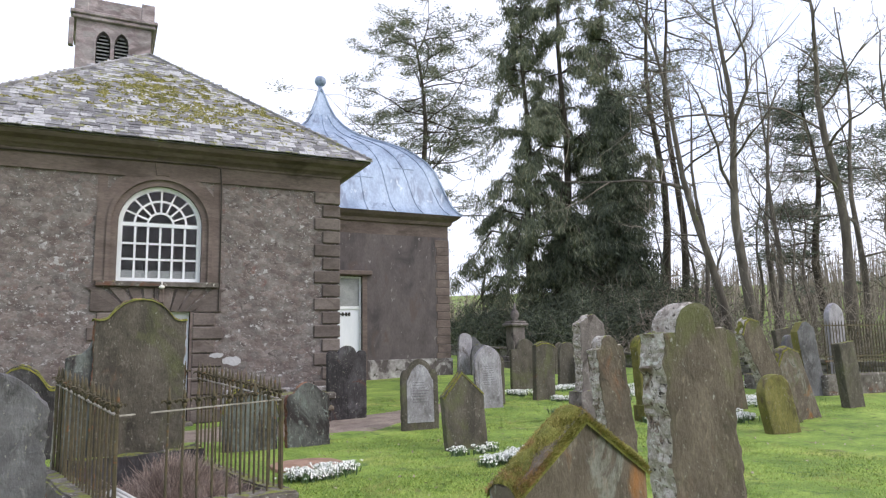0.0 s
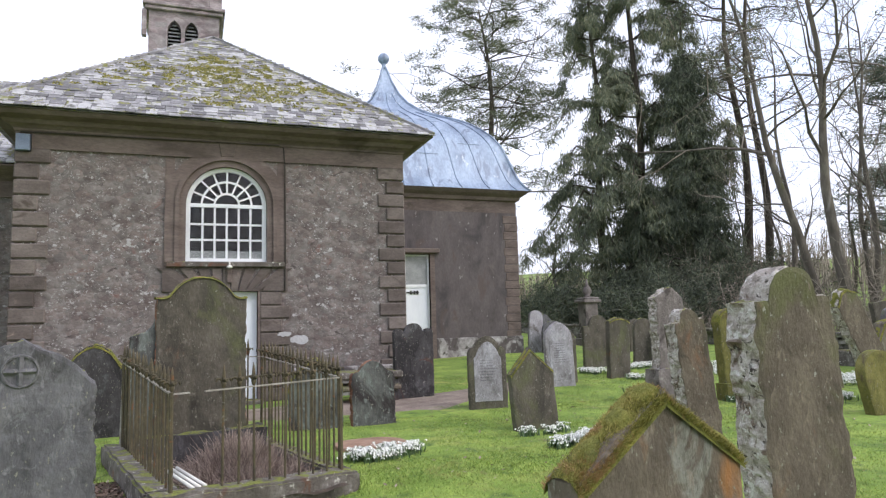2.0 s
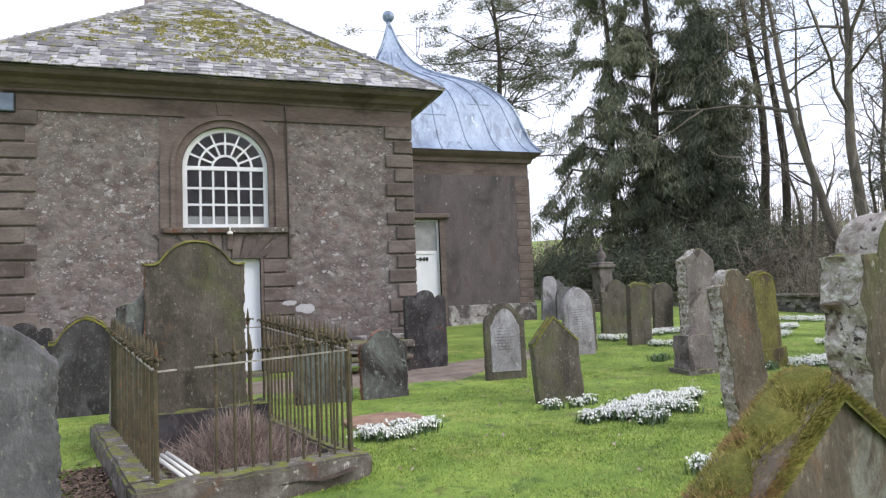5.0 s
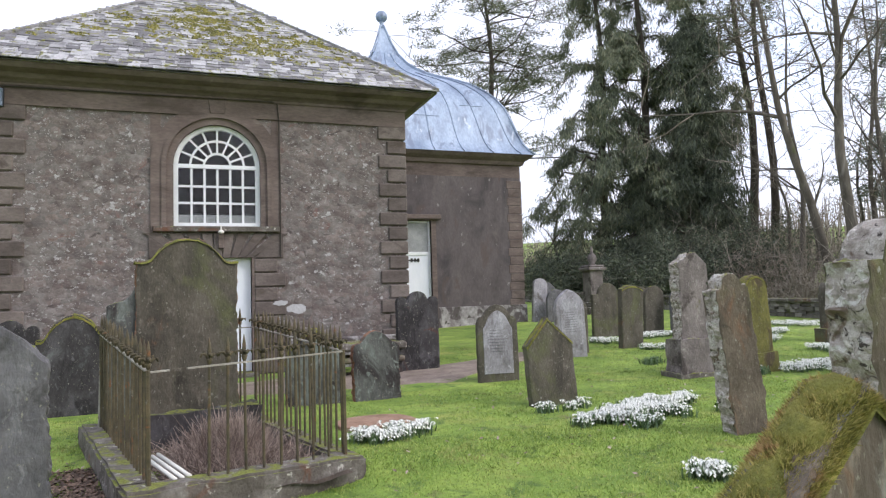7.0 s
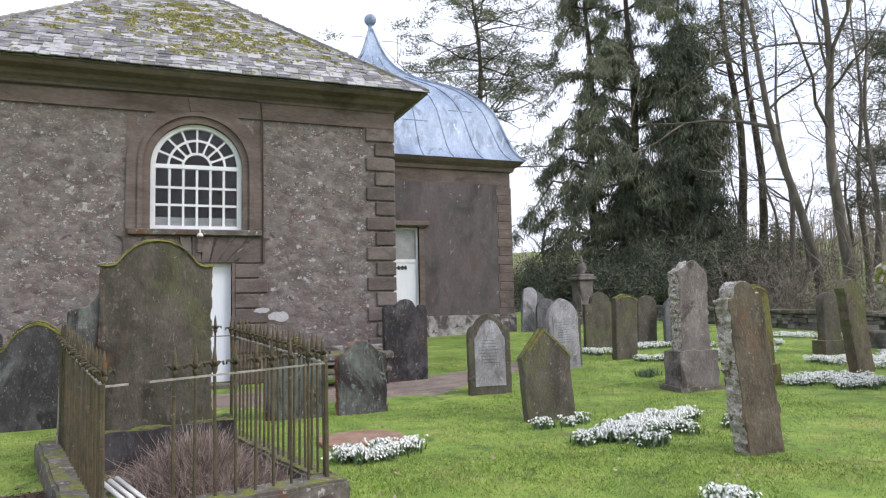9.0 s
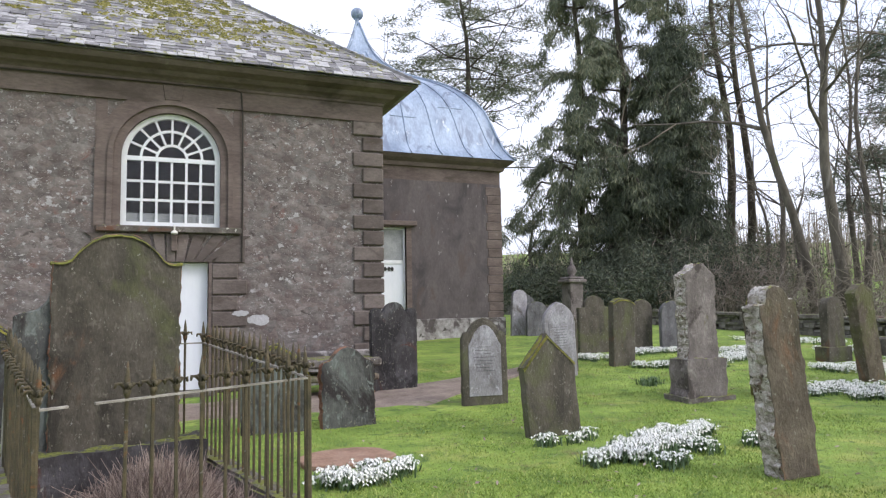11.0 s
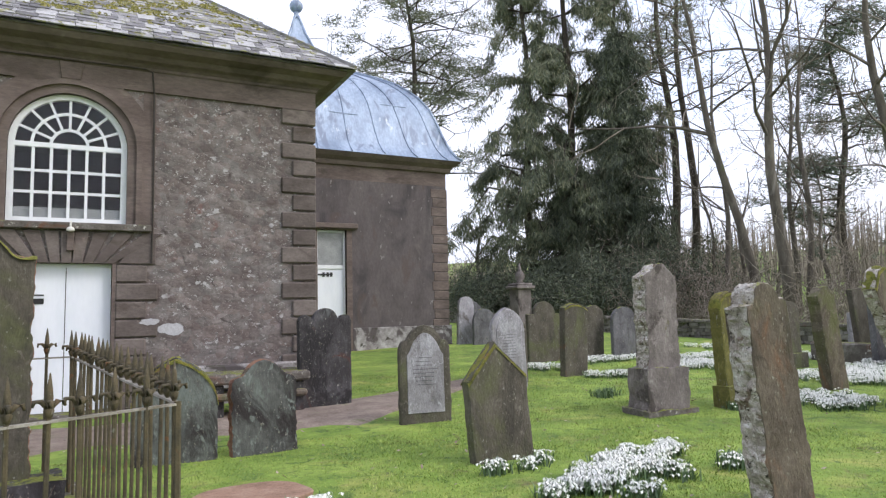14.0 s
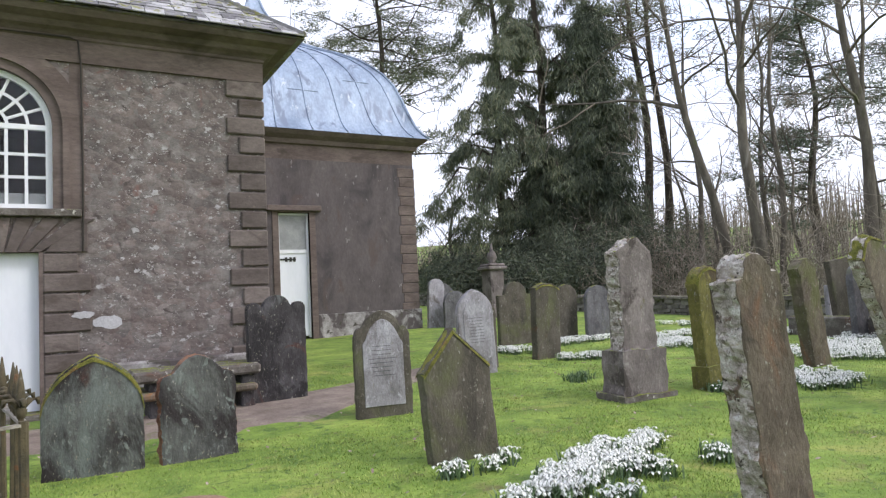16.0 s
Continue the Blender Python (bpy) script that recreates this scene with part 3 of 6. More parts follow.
v = [nr.verts.new(p) for p in ((-16, NY0, NZ0), (XL + 1.2, NY0, NZ0), (XL + 1.2, NY1, NZ1), (-16, NY1, NZ1), (-16, 24, 5.2), (XL + 1.2, 24, 5.2))]
nr.faces.new(v[:4])
nr.faces.new((v[3], v[2], v[5], v[4]))
nave_roof = part("nave_roof", nr, M["slate_far"], church)
courses = Soup()
r_ = np.random.default_rng(17)
for k in range(28):
    y, z = NY0 + (NY1 - NY0) * k / 28, NZ0 + (NZ1 - NZ0) * k / 28
    xs = np.arange(-7, XL + 1.0, 0.22) + r_.uniform(0, 0.2)
    a = np.c_[xs, 0 * xs + y, 0 * xs + z + 0.03 + r_.uniform(0, 0.01, len(xs))]
    w_, up = np.array([0.212, 0, 0]), np.array([0, 0.17, 0.125])
    courses.quads(a, a + w_, a + w_ + up, a + up)
    courses.quads(a - [0, 0, 0.025], a + w_ - [0, 0, 0.025], a + w_, a)
ob = new("slate_courses", courses.mesh("slate_courses", M["slate_far"]))
ob.parent = nave_roof
tagged(ob, kind="stuff")
slope_up = (Vector((APEX.x, APEX.y, APEX.z)) - Vector((APEX.x, YF, ZF))).normalized()
slope_n = Vector((1, 0, 0)).cross(slope_up).normalized()
LEN = (Vector((APEX.x, APEX.y, APEX.z)) - Vector((APEX.x, YF, ZF))).length
ROW = 0.155
rng = random.Random(7)
slate_mesh = []
for w in (0.17, 0.21, 0.27):
    bm = bmesh.new()
    jit = [rng.uniform(-0.008, 0.008) for _ in range(4)]
    lo = [bm.verts.new(p) for p in ((-w / 2, jit[0], 0.0), (w / 2, jit[1], 0.0), (w / 2, 0.29, -0.012), (-w / 2, 0.29, -0.012))]
    hi = [bm.verts.new(p) for p in ((-w / 2 + 0.004, jit[2], 0.016), (w / 2 - 0.004, jit[3], 0.016), (w / 2, 0.29, 0.0), (-w / 2, 0.29, 0.0))]
    bm.faces.new(lo[::-1])
    bm.faces.new(hi)
    for k in range(4):
        bm.faces.new((lo[k], lo[(k + 1) % 4], hi[(k + 1) % 4], hi[k]))
    slate_mesh.append((w, mesh_of("slate", bm, M["slate"])))
upper = Soup()
turn = Matrix((Vector((1, 0, 0)), slope_up, slope_n)).transposed().to_4x4()
singles = 0
for k in range(int(LEN / ROW)):
    s = k * ROW
    left, right = EL + (APEX.x - EL) * s / LEN, ER + (APEX.x - ER) * s / LEN
    x = left - rng.uniform(0, 0.2)
    while x < right:
        w, me = rng.choice(slate_mesh)
        px = x + w / 2
        x += w + 0.006
        if px < left + 0.02 or px > right - 0.02:
            px = min(max(px, left + 0.05), right - 0.05)
        at = Vector((px, YF, ZF)) + slope_up * (s - 0.03 + rng.uniform(-0.012, 0.012)) + slope_n * (0.012 + rng.uniform(0, 0.012))
        m = Matrix.Translation(at) @ turn @ pose(0, 0, 0, rng.uniform(-1.5, 2.5), 0, rng.uniform(-2, 2))
        if singles < 290:
            ob = new("slate", me)
            ob.parent, ob.matrix_basis = church, m
            singles += 1
        else:
            p = [np.array([m @ Vector(q)]) for q in ((-w / 2, 0, 0.014), (w / 2, 0, 0.014), (w / 2, 0.28, 0), (-w / 2, 0.28, 0), (-w / 2, 0, -0.004), (w / 2, 0, -0.004))]
            upper.quads(p[0], p[1], p[2], p[3])
            upper.quads(p[4], p[5], p[1], p[0])
ob = new("slate_covering", upper.mesh("slate_covering", M["slate_far"]))
ob.parent = church
tagged(ob, "upper courses of mossy slates", kind="stuff")
cushions = Soup()
r_ = np.random.default_rng(12)
for _ in range(16000):
    s, u = r_.uniform(0.12, 0.97), r_.uniform(0.02, 0.98)
    x = EL + (APEX.x - EL) * s + u * (ER - EL) * (1 - s)
    mask = 0.8 * noise.noise((x * 0.9, s * 7, 4)) + 0.9 * noise.noise((x * 4.1, s * 26, 9)) + 0.65 * math.sin(math.pi * min(1, s * 1.15 + 0.08)) - 0.5 * abs(x - XC - 0.7) / 3.5 - 0.42
    if mask < r_.uniform(-0.05, 0.35):
        continue
    at = Vector((x, YF, ZF)) + slope_up * (s * LEN) + slope_n * 0.026
    a, h = r_.uniform(0.018, 0.055), r_.uniform(0.012, 0.035)
    rim = [np.array([at + Vector((a * math.cos(t) * r_.uniform(0.7, 1.3), 0, 0)) + slope_up * (a * 0.8 * math.sin(t))]) for t in (0, 1.26, 2.51, 3.77, 5.03)]
    hub = np.array([at + slope_n * h])
    for k in range(5):
        cushions.tris(rim[k], rim[(k + 1) % 5], hub)
ob = new("roof_moss", cushions.mesh("roof_moss", M["roofmoss"]))
ob.parent = church
tagged(ob, "yellow-green moss cushions on the slates", kind="stuff")
bm = bmesh.new()
for cx in (EL, ER):
    tube(bm, [(cx, YF, ZF + 0.03), tuple(APEX + Vector((0, 0, 0.03)))], [0.055, 0.05], 5)
part("hip_capping", bm, M["slate_far"], church)

# window
window = group_of("window_1", "white round-arched sash window with fan glazing bars", "window", kind="structure")
yw = Y + 0.10


def bar(bm, x0, z0, x1, z1, w, d0=0.0, d1=0.05):
    """A glazing bar of width w in the window's plane."""
    dx, dz = x1 - x0, z1 - z0
    n_ = math.hypot(dx, dz)
    px, pz = -dz / n_ * w / 2, dx / n_ * w / 2
    a = [bm.verts.new((x, yw + d0, z)) for x, z in ((x0 + px, z0 + pz), (x1 + px, z1 + pz), (x1 - px, z1 - pz), (x0 - px, z0 - pz))]
    b = [bm.verts.new((p.co.x, yw + d1, p.co.z)) for p in a]
    bm.faces.new(a)
    for k in range(4):
        bm.faces.new((a[k], b[k], b[(k + 1) % 4], a[(k + 1) % 4]))
    return bm


def arc_band(cx, cz, r0, r1, d0, d1, n=28):
    bm = bmesh.new()
    for k in range(n):
        a, b = math.pi * k / n, math.pi * (k + 1) / n
        q = [(cx + r * math.cos(t), cz + r * math.sin(t)) for r, t in ((r0, a), (r1, a), (r1, b), (r0, b))]
        f = [bm.verts.new((x, yw + d0, z)) for x, z in q]
        g = [bm.verts.new((x, yw + d1, z)) for x, z in q]
        bm.faces.new(f)
        bm.faces.new((f[0], g[0], g[3], f[3]))
        bm.faces.new((f[1], f[2], g[2], g[1]))
    bmesh.ops.remove_doubles(bm, verts=bm.verts, dist=1e-4)
    return bm


FR = 0.085
part("window_frame", arc_band(XC, SPRING, win_r - FR, win_r, -0.02, 0.08), M["sash"], window)
part("window_frame", boxes((WIN_L, WIN_L + FR, yw - 0.02, yw + 0.08, WIN_B, SPRING), (WIN_R - FR, WIN_R, yw - 0.02, yw + 0.08, WIN_B, SPRING), (WIN_L + FR, WIN_R - FR, yw - 0.02, yw + 0.08, WIN_B, WIN_B + 0.08)), M["sash"], window)
part("transom", boxes((WIN_L + FR, WIN_R - FR, yw - 0.012, yw + 0.07, SPRING - 0.045, SPRING + 0.03)), M["sash"], window)
xs_ = [WIN_L + FR + (WIN_R - WIN_L - 2 * FR) * k / 6 for k in range(1, 6)]
for x in xs_:
    part("glazing_bar", bar(bmesh.new(), x, WIN_B + 0.08, x, SPRING - 0.045, 0.042), M["sash"], window)
for k in (1, 2):
    z = WIN_B + 0.08 + (SPRING - 0.045 - WIN_B - 0.08) * k / 3 + (0.03 if k == 1 else 0)
    part("glazing_bar", bar(bmesh.new(), WIN_L + FR, z, WIN_R - FR, z, 0.042, 0.004, 0.046), M["sash"], window)
for r in (0.25, 0.50):
    part("fan_ring", arc_band(XC, SPRING, r - 0.021, r + 0.021, 0.004, 0.05), M["sash"], window)
for k in range(1, 8):
    t = math.pi * k / 8
    part("glazing_bar", bar(bmesh.new(), XC + 0.27 * math.cos(t), SPRING + 0.27 * math.sin(t), XC + (win_r - 0.06) * math.cos(t), SPRING + (win_r - 0.06) * math.sin(t), 0.036, 0.0, 0.048), M["sash"], window)
bm = bmesh.new()
bm.faces.new([bm.verts.new((x, yw + 0.03, z)) for x, z in window_hole])
pane = part("pane", bm, M["glass"], window)
pane.visible_shadow = False
part("blind", boxes((WIN_L + FR, WIN_R - FR, yw + 0.06, yw + 0.075, WIN_B + 0.06, WIN_B + 0.24)), M["frosted"], window, "pale board behind the lowest panes")
# the room behind the window, its dimness put into the dark wall colour
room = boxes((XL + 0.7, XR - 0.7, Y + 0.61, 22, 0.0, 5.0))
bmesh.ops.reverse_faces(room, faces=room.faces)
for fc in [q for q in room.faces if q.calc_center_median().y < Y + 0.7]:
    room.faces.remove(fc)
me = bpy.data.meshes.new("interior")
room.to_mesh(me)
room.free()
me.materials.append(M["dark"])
tagged(new("interior", me), "plastered church interior, coloured dark for dimness", "room", kind="structure")
# door
door = group_of("door_1", "white painted double plank door under a lintel", "door", kind="structure")
for side in (1, -1):
    x0 = XC + side * 0.006
    leaf = part("door_leaf", boxes((x0, x0 + side * (DOOR_W / 2 - 0.012), Y + 0.14, Y + 0.19, 0.12, DOOR_T - 0.02)), M["white"], door)
part("door_frame", boxes((XC - DOOR_W / 2, XC + DOOR_W / 2, Y + 0.12, Y + 0.24, DOOR_T - 0.05, DOOR_T)), M["white"], door)
part("door_plate", boxes((XC - 0.62 + 0.15, XC - 0.62 + 0.34, Y + 0.128, Y + 0.141, 1.72, 1.80), (XC - 0.62 + 0.15, XC - 0.62 + 0.34, Y + 0.128, Y + 0.141, 1.84, 1.86)), M["black"], door, "small dark notice plate")
part("threshold", boxes((XC - DOOR_W / 2 - 0.1, XC + DOOR_W / 2 + 0.1, Y - 0.28, Y + 0.4, -0.1, 0.11), bevel=0.02), M["kerb"], door, "worn stone step")
# cable, wall lamp and patches
bm = bmesh.new()
tube(bm, [(-2.9, Y - 0.085, 5.385), (-0.6, Y - 0.085, 5.405), (1.88, Y - 0.085, 5.43), (1.99, Y - 0.085, 5.39), (2.02, Y - 0.06, 5.05), (2.03, Y - 0.06, 3.4), (2.02, Y - 0.065, 2.33)], [0.014] * 7, 6)
solo("cable", bm, M["cable"], "thin dark cable clipped along the wall", "cable")
M["bluebox"] = mat("faded_blue_enamel", [(0.10, 0.13, 0.20), (0.14, 0.18, 0.26), (0.18, 0.22, 0.31)], 6, 0.5, 0.1)
alarm = group_of("alarm_box", "small faded blue box high on the church corner", "alarm box", pose(-2.85, Y - 0.05, 5.18))
part("case", boxes((-0.12, 0.12, -0.09, 0.0, -0.16, 0.16), bevel=0.012), M["bluebox"], alarm)
part("base_plate", boxes((-0.135, 0.135, 0.0, 0.012, -0.175, 0.175)), M["black"], alarm)
lamp = group_of("wall_lamp", "small white lamp on a bracket under the window sill", "lamp", pose(0.9, Y - 0.16, 2.80))
bm = bmesh.new()
bmesh.ops.create_uvsphere(bm, u_segments=14, v_segments=8, radius=0.06)
for q in bm.verts:
    q.co.z = q.co.z * 0.9 if q.co.z > 0 else q.co.z * 0.4
part("shade", bm, M["pipe"], lamp, smooth=True)
bm = bmesh.new()
tube(bm, [(0, 0, 0.05), (0, 0.0, 0.12), (0, 0.06, 0.14)], [0.014, 0.014, 0.014], 6)
part("bracket", bm, M["pipe"], lamp)
part("box", boxes((-0.05, 0.05, 0.03, 0.12, -0.30, -0.02), bevel=0.01), M["trim"], lamp)


def blob(cx, cz, w, h, seed, n=18):
    r_ = random.Random(seed)
    return [(cx + w / 2 * math.cos(2 * math.pi * k / n) * r_.uniform(0.75, 1.15), cz + h / 2 * math.sin(2 * math.pi * k / n) * r_.uniform(0.7, 1.15)) for k in range(n)]


M["cement"] = mat("pale_cement", [(0.36, 0.355, 0.38), (0.42, 0.42, 0.45), (0.47, 0.47, 0.50)], 4, 0.9, 0.2)
part("cement_patch", prism(blob(2.33, 1.30, 0.42, 0.20, 3), Y - 0.008, Y + 0.05), M["cement"], church, "pale cement repair")
part("cement_patch", prism(blob(2.0, 1.42, 0.30, 0.11, 5), Y - 0.058, Y - 0.03), M["cement"], church, "pale cement repair")

# ---- lead-domed pavilion ----
CX, CY, HW, HE, ZE = 7.66, 27.1, 3.95, 4.38, 6.42
pav = group_of("pavilion", "stained sandstone pavilion with an ogee lead roof", "church wing")
pd = [(7.2, 0.3), (8.12, 0.3), (8.12, 4.04), (7.2, 4.04)]
part("wall", holed_wall([(CX - HW, -0.3), (CX + HW, -0.3), (CX + HW, 6.2), (CX - HW, 6.2)], [pd], CY - HW, CY - HW + 0.5), M["harl"], pav, "dark stained rendered wall")
part("side_wall", boxes((CX + HW - 0.5, CX + HW, CY - HW + 0.5, CY + HW, -0.3, 6.2), (CX - HW, CX - HW + 0.5, CY - HW + 0.5, CY + HW, -0.3, 6.2), (CX - HW, CX + HW, CY + HW, CY + HW + 0.4, -0.3, 6.2)), M["harl"], pav)
part("frieze", boxes((CX - HW, CX + HW, CY - HW - 0.006, CY - HW + 0.1, 5.62, 6.12)), M["trim"], pav)
part("cornice", profile_run([(0.0, 6.05), (0.10, 6.08), (0.14, 6.20), (0.30, 6.30), (0.38, 6.38), (0.40, 6.42), (0.0, 6.43)], CX - HW, CX + HW, CY - HW, 8), M["trim"], pav)
for xa, xb in ((CX - HW - 0.1, 7.02), (8.30, CX + HW + 0.1)):
    part("plinth", boxes((xa, xb, CY - HW - 0.03, CY - HW, -0.3, 1.05), bevel=0.012), M["limewash"], pav, "plinth with flaking white limewash")
pq = [mesh_of("quoin", boxes((-w, 0.035, -0.018, 0.3, 0.010, 0.297), bevel=0.012), M["trim"]) for w in (0.56, 0.50)]
for k in range(15):
    ob = new("quoin", pq[k % 2])
    ob.parent, ob.matrix_basis = pav, Matrix.Translation((CX + HW, CY - HW, 0.95 + 0.305 * k))
part("door_lintel", boxes((6.85, 8.46, CY - HW - 0.16, CY - HW + 0.2, 4.08, 4.24), (7.0, 8.32, CY - HW - 0.08, CY - HW + 0.2, 4.04, 4.08), bevel=0.015), M["trim"], pav, "projecting stone hood over the door")
part("door_reveal", boxes((8.12, 8.30, CY - HW - 0.03, CY - HW + 0.3, 0.3, 4.04), (7.02, 7.2, CY - HW - 0.03, CY - HW + 0.3, 0.3, 4.04)), M["trim"], pav)
door2 = group_of("door_2", "white plank door with a frosted panel and black strap hinges", "door", kind="structure")
yd = CY - HW + 0.14
part("door_leaf", boxes((7.24, 8.06, yd, yd + 0.05, 0.45, 2.86)), M["white"], door2)
part("door_frame", boxes((8.05, 8.12, yd - 0.03, yd + 0.07, 0.4, 4.04), (7.2, 7.25, yd - 0.03, yd + 0.07, 0.4, 4.04), (7.25, 8.05, yd - 0.03, yd + 0.07, 2.86, 2.97), (7.25, 8.05, yd - 0.03, yd + 0.07, 3.98, 4.04)), M["sash"], door2)
part("frosted_panel", boxes((7.25, 8.05, yd + 0.01, yd + 0.03, 2.97, 3.98)), M["frosted"], door2, "grey frosted panel")
bm = boxes((7.24, 7.72, yd - 0.018, yd, 2.66, 2.71))
for xk in (7.42, 7.55, 7.66):
    box(bm, xk - 0.02, xk + 0.05, yd - 0.02, yd, 2.62, 2.75)
part("strap_hinge", bm, M["black"], door2)
part("strap_hinge", boxes((7.24, 7.60, yd - 0.018, yd, 0.95, 1.0)), M["black"], door2)

# ogee roof on a square plan: rings of (reach, height)
OGEE = [(1.0, 0.0), (0.965, 0.16), (0.93, 0.42), (0.895, 0.85), (0.86, 1.36), (0.82, 1.86), (0.76, 2.30), (0.70, 2.60), (0.62, 2.92), (0.52, 3.20), (0.42, 3.43), (0.33, 3.66), (0.25, 3.92), (0.175, 4.26), (0.115, 4.68), (0.065, 5.22), (0.03, 5.75), (0.012, 5.98)]


def square_ring(r, k):
    """Point k of 64 round a square of half width r, its corners very slightly eased."""
    side, u = divmod(k, 16)
    u = u / 8 - 1
    p = ((u, -1), (1, u), (-u, 1), (-1, -u))[side]
    return CX + r * p[0], CY + r * p[1]


bm = bmesh.new()
rings = [[bm.verts.new((*square_ring(HE * s, k), ZE + z)) for k in range(64)] for s, z in OGEE]
for r, q in zip(rings, rings[1:]):
    for k in range(64):
        bm.faces.new((r[k], r[(k + 1) % 64], q[(k + 1) % 64], q[k]))
bm.faces.new(rings[-1])
dome = part("lead_roof", bm, M["lead"], pav, "pale blue-grey ogee lead roof", smooth=True)
# standing seams, each a roll that follows the slope
for side in range(2):
    for k in range(1, 16, 2):
        u = k / 8 - 1
        pts = []
        for s, z in OGEE:
            pts.append((CX + HE * s * (u if side == 0 else 1), CY + HE * s * (-1 if side == 0 else u), ZE + z + 0.02))
        cut = 12 if k % 4 == 1 else 15
        bm = bmesh.new()
        tube(bm, pts[:cut], [0.020] * cut, 5)
        part("seam", bm, M["lead"], dome, smooth=True)
bm = bmesh.new()
for sx, sy in ((1, -1), (-1, -1)):
    tube(bm, [(CX + sx * HE * s, CY + sy * HE * s, ZE + z + 0.015) for s, z in OGEE], [0.045] * len(OGEE), 6)
part("hip_roll", bm, M["lead"], dome, smooth=True)
for k in range(0, 8):
    j = (4, 8)[k % 2] + (k % 3 == 0)
    s, z = OGEE[j]
    u0, u1 = (2 * k - 7) / 8 - 0.125, (2 * k - 7) / 8 + 0.125
    bm = bmesh.new()
    tube(bm, [(CX + HE * s * u0, CY - HE * s - 0.004, ZE + z), (CX + HE * s * u1, CY - HE * s - 0.004, ZE + z)], [0.016, 0.016], 4)
    part("cross_welt", bm, M["lead"], dome)
bm = bmesh.new()
bmesh.ops.create_uvsphere(bm, u_segments=18, v_segments=12, radius=0.24, matrix=Matrix.Translation((CX, CY, 12.78)))
part("ball_finial", bm, M["lead"], pav, "lead ball finial", smooth=True)
bm = bmesh.new()
tube(bm, [(CX, CY, 12.3), (CX, CY, 12.42), (CX, CY, 12.58)], [0.10, 0.07, 0.10], 10)
part("finial_neck", bm, M["lead"], pav, smooth=True)

# ---- tower ----
tower = group_of("bell_tower", "grey-pink stone bell tower with louvred lancets", "tower")
TX0, TX1, TY, TZ = -2.05, 1.33, 36.0, 17.95


def lancet(cx, z0, z1, w):
    h = w / 2
    pts = [(cx - h, z0), (cx + h, z0)]
    rise = z1 - w * 0.95
    for k in range(7):
        a = radians(60 * k / 6)
        pts.append((cx - h + w * math.cos(a), rise + w * math.sin(a)))
    for k in range(5, -1, -1):
        a = radians(60 * k / 6)
        pts.append((cx + h - w * math.cos(a), rise + w * math.sin(a)))
    return pts


lan = [lancet(-0.84, 13.4, 17.35, 0.64), lancet(-0.02, 13.4, 17.35, 0.64)]
part("wall", holed_wall([(TX0, 5), (TX1, 5), (TX1, TZ), (TX0, TZ)], lan, TY, TY + 0.4), M["tower"], tower)
part("side_wall", boxes((TX0, TX0 + 0.4, TY + 0.4, TY + 3.4, 5, TZ), (TX1 - 0.4, TX1, TY + 0.4, TY + 3.4, 5, TZ), (TX0, TX1, TY + 3.4, TY + 3.8, 5, TZ)), M["tower"], tower)
part("string_course", boxes((TX0 - 0.28, TX1 + 0.28, TY - 0.28, TY + 3.9, TZ, TZ + 0.2), (TX0 - 0.18, TX1 + 0.18, TY - 0.18, TY + 3.8, TZ - 0.2, TZ), (TX0 - 0.32, TX0 - 0.1, TY - 0.1, TY + 0.25, TZ - 1.6, TZ - 0.2), bevel=0.04), M["tower"], tower)
part("parapet", boxes((TX0 - 0.08, TX1 + 0.08, TY - 0.08, TY + 0.25, TZ + 0.2, TZ + 0.95), (TX0 - 0.12, TX0 + 0.5, TY - 0.12, TY + 0.4, TZ + 0.2, TZ + 1.12), (TX1 - 0.5, TX1 + 0.12, TY - 0.12, TY + 0.4, TZ + 0.2, TZ + 1.12), bevel=0.03), M["tower"], tower)
for cx in (-0.84, -0.02):
    bm = bmesh.new()
    outer, inner = lancet(cx, 13.3, 17.53, 0.82), lancet(cx, 13.4, 17.35, 0.64)
    fo, fi = [bm.verts.new((x, TY - 0.07, z)) for x, z in outer], [bm.verts.new((x, TY - 0.07, z)) for x, z in inner]
    bi, bo = [bm.verts.new((x, TY + 0.05, z)) for x, z in inner], [bm.verts.new((x, TY + 0.05, z)) for x, z in outer]
    for k in range(1, len(fo)):
        j = (k + 1) % len(fo)
        bm.faces.new((fo[k], fo[j], fi[j], fi[k]))
        bm.faces.new((fi[k], fi[j], bi[j], bi[k]))
        bm.faces.new((bo[k], bo[j], fo[j], fo[k]))
    part("lancet_surround", bm, M["tower"], tower)
    for k in range(20):
        z = 13.5 + 0.19 * k
        w = 0.29 if z < 16.75 else 0.29 * max(0.25, (17.35 - z) / 0.6)
        bm = boxes((-w, w, -0.10, 0.10, -0.012, 0.012))
        bmesh.ops.rotate(bm, verts=bm.verts, cent=(0, 0, 0), matrix=Matrix.Rotation(radians(40), 3, "X"))
        bmesh.ops.translate(bm, verts=bm.verts, vec=(cx, TY + 0.15, z))
        part("louvre", bm, M["frosted"], tower)
# dark sheet added behind the louvres, standing in for the belfry's inner shade
part("belfry_back", boxes((TX0 + 0.5, TX1 - 0.5, TY + 0.55, TY + 0.6, 12, TZ - 0.2)), M["dark"], tower)


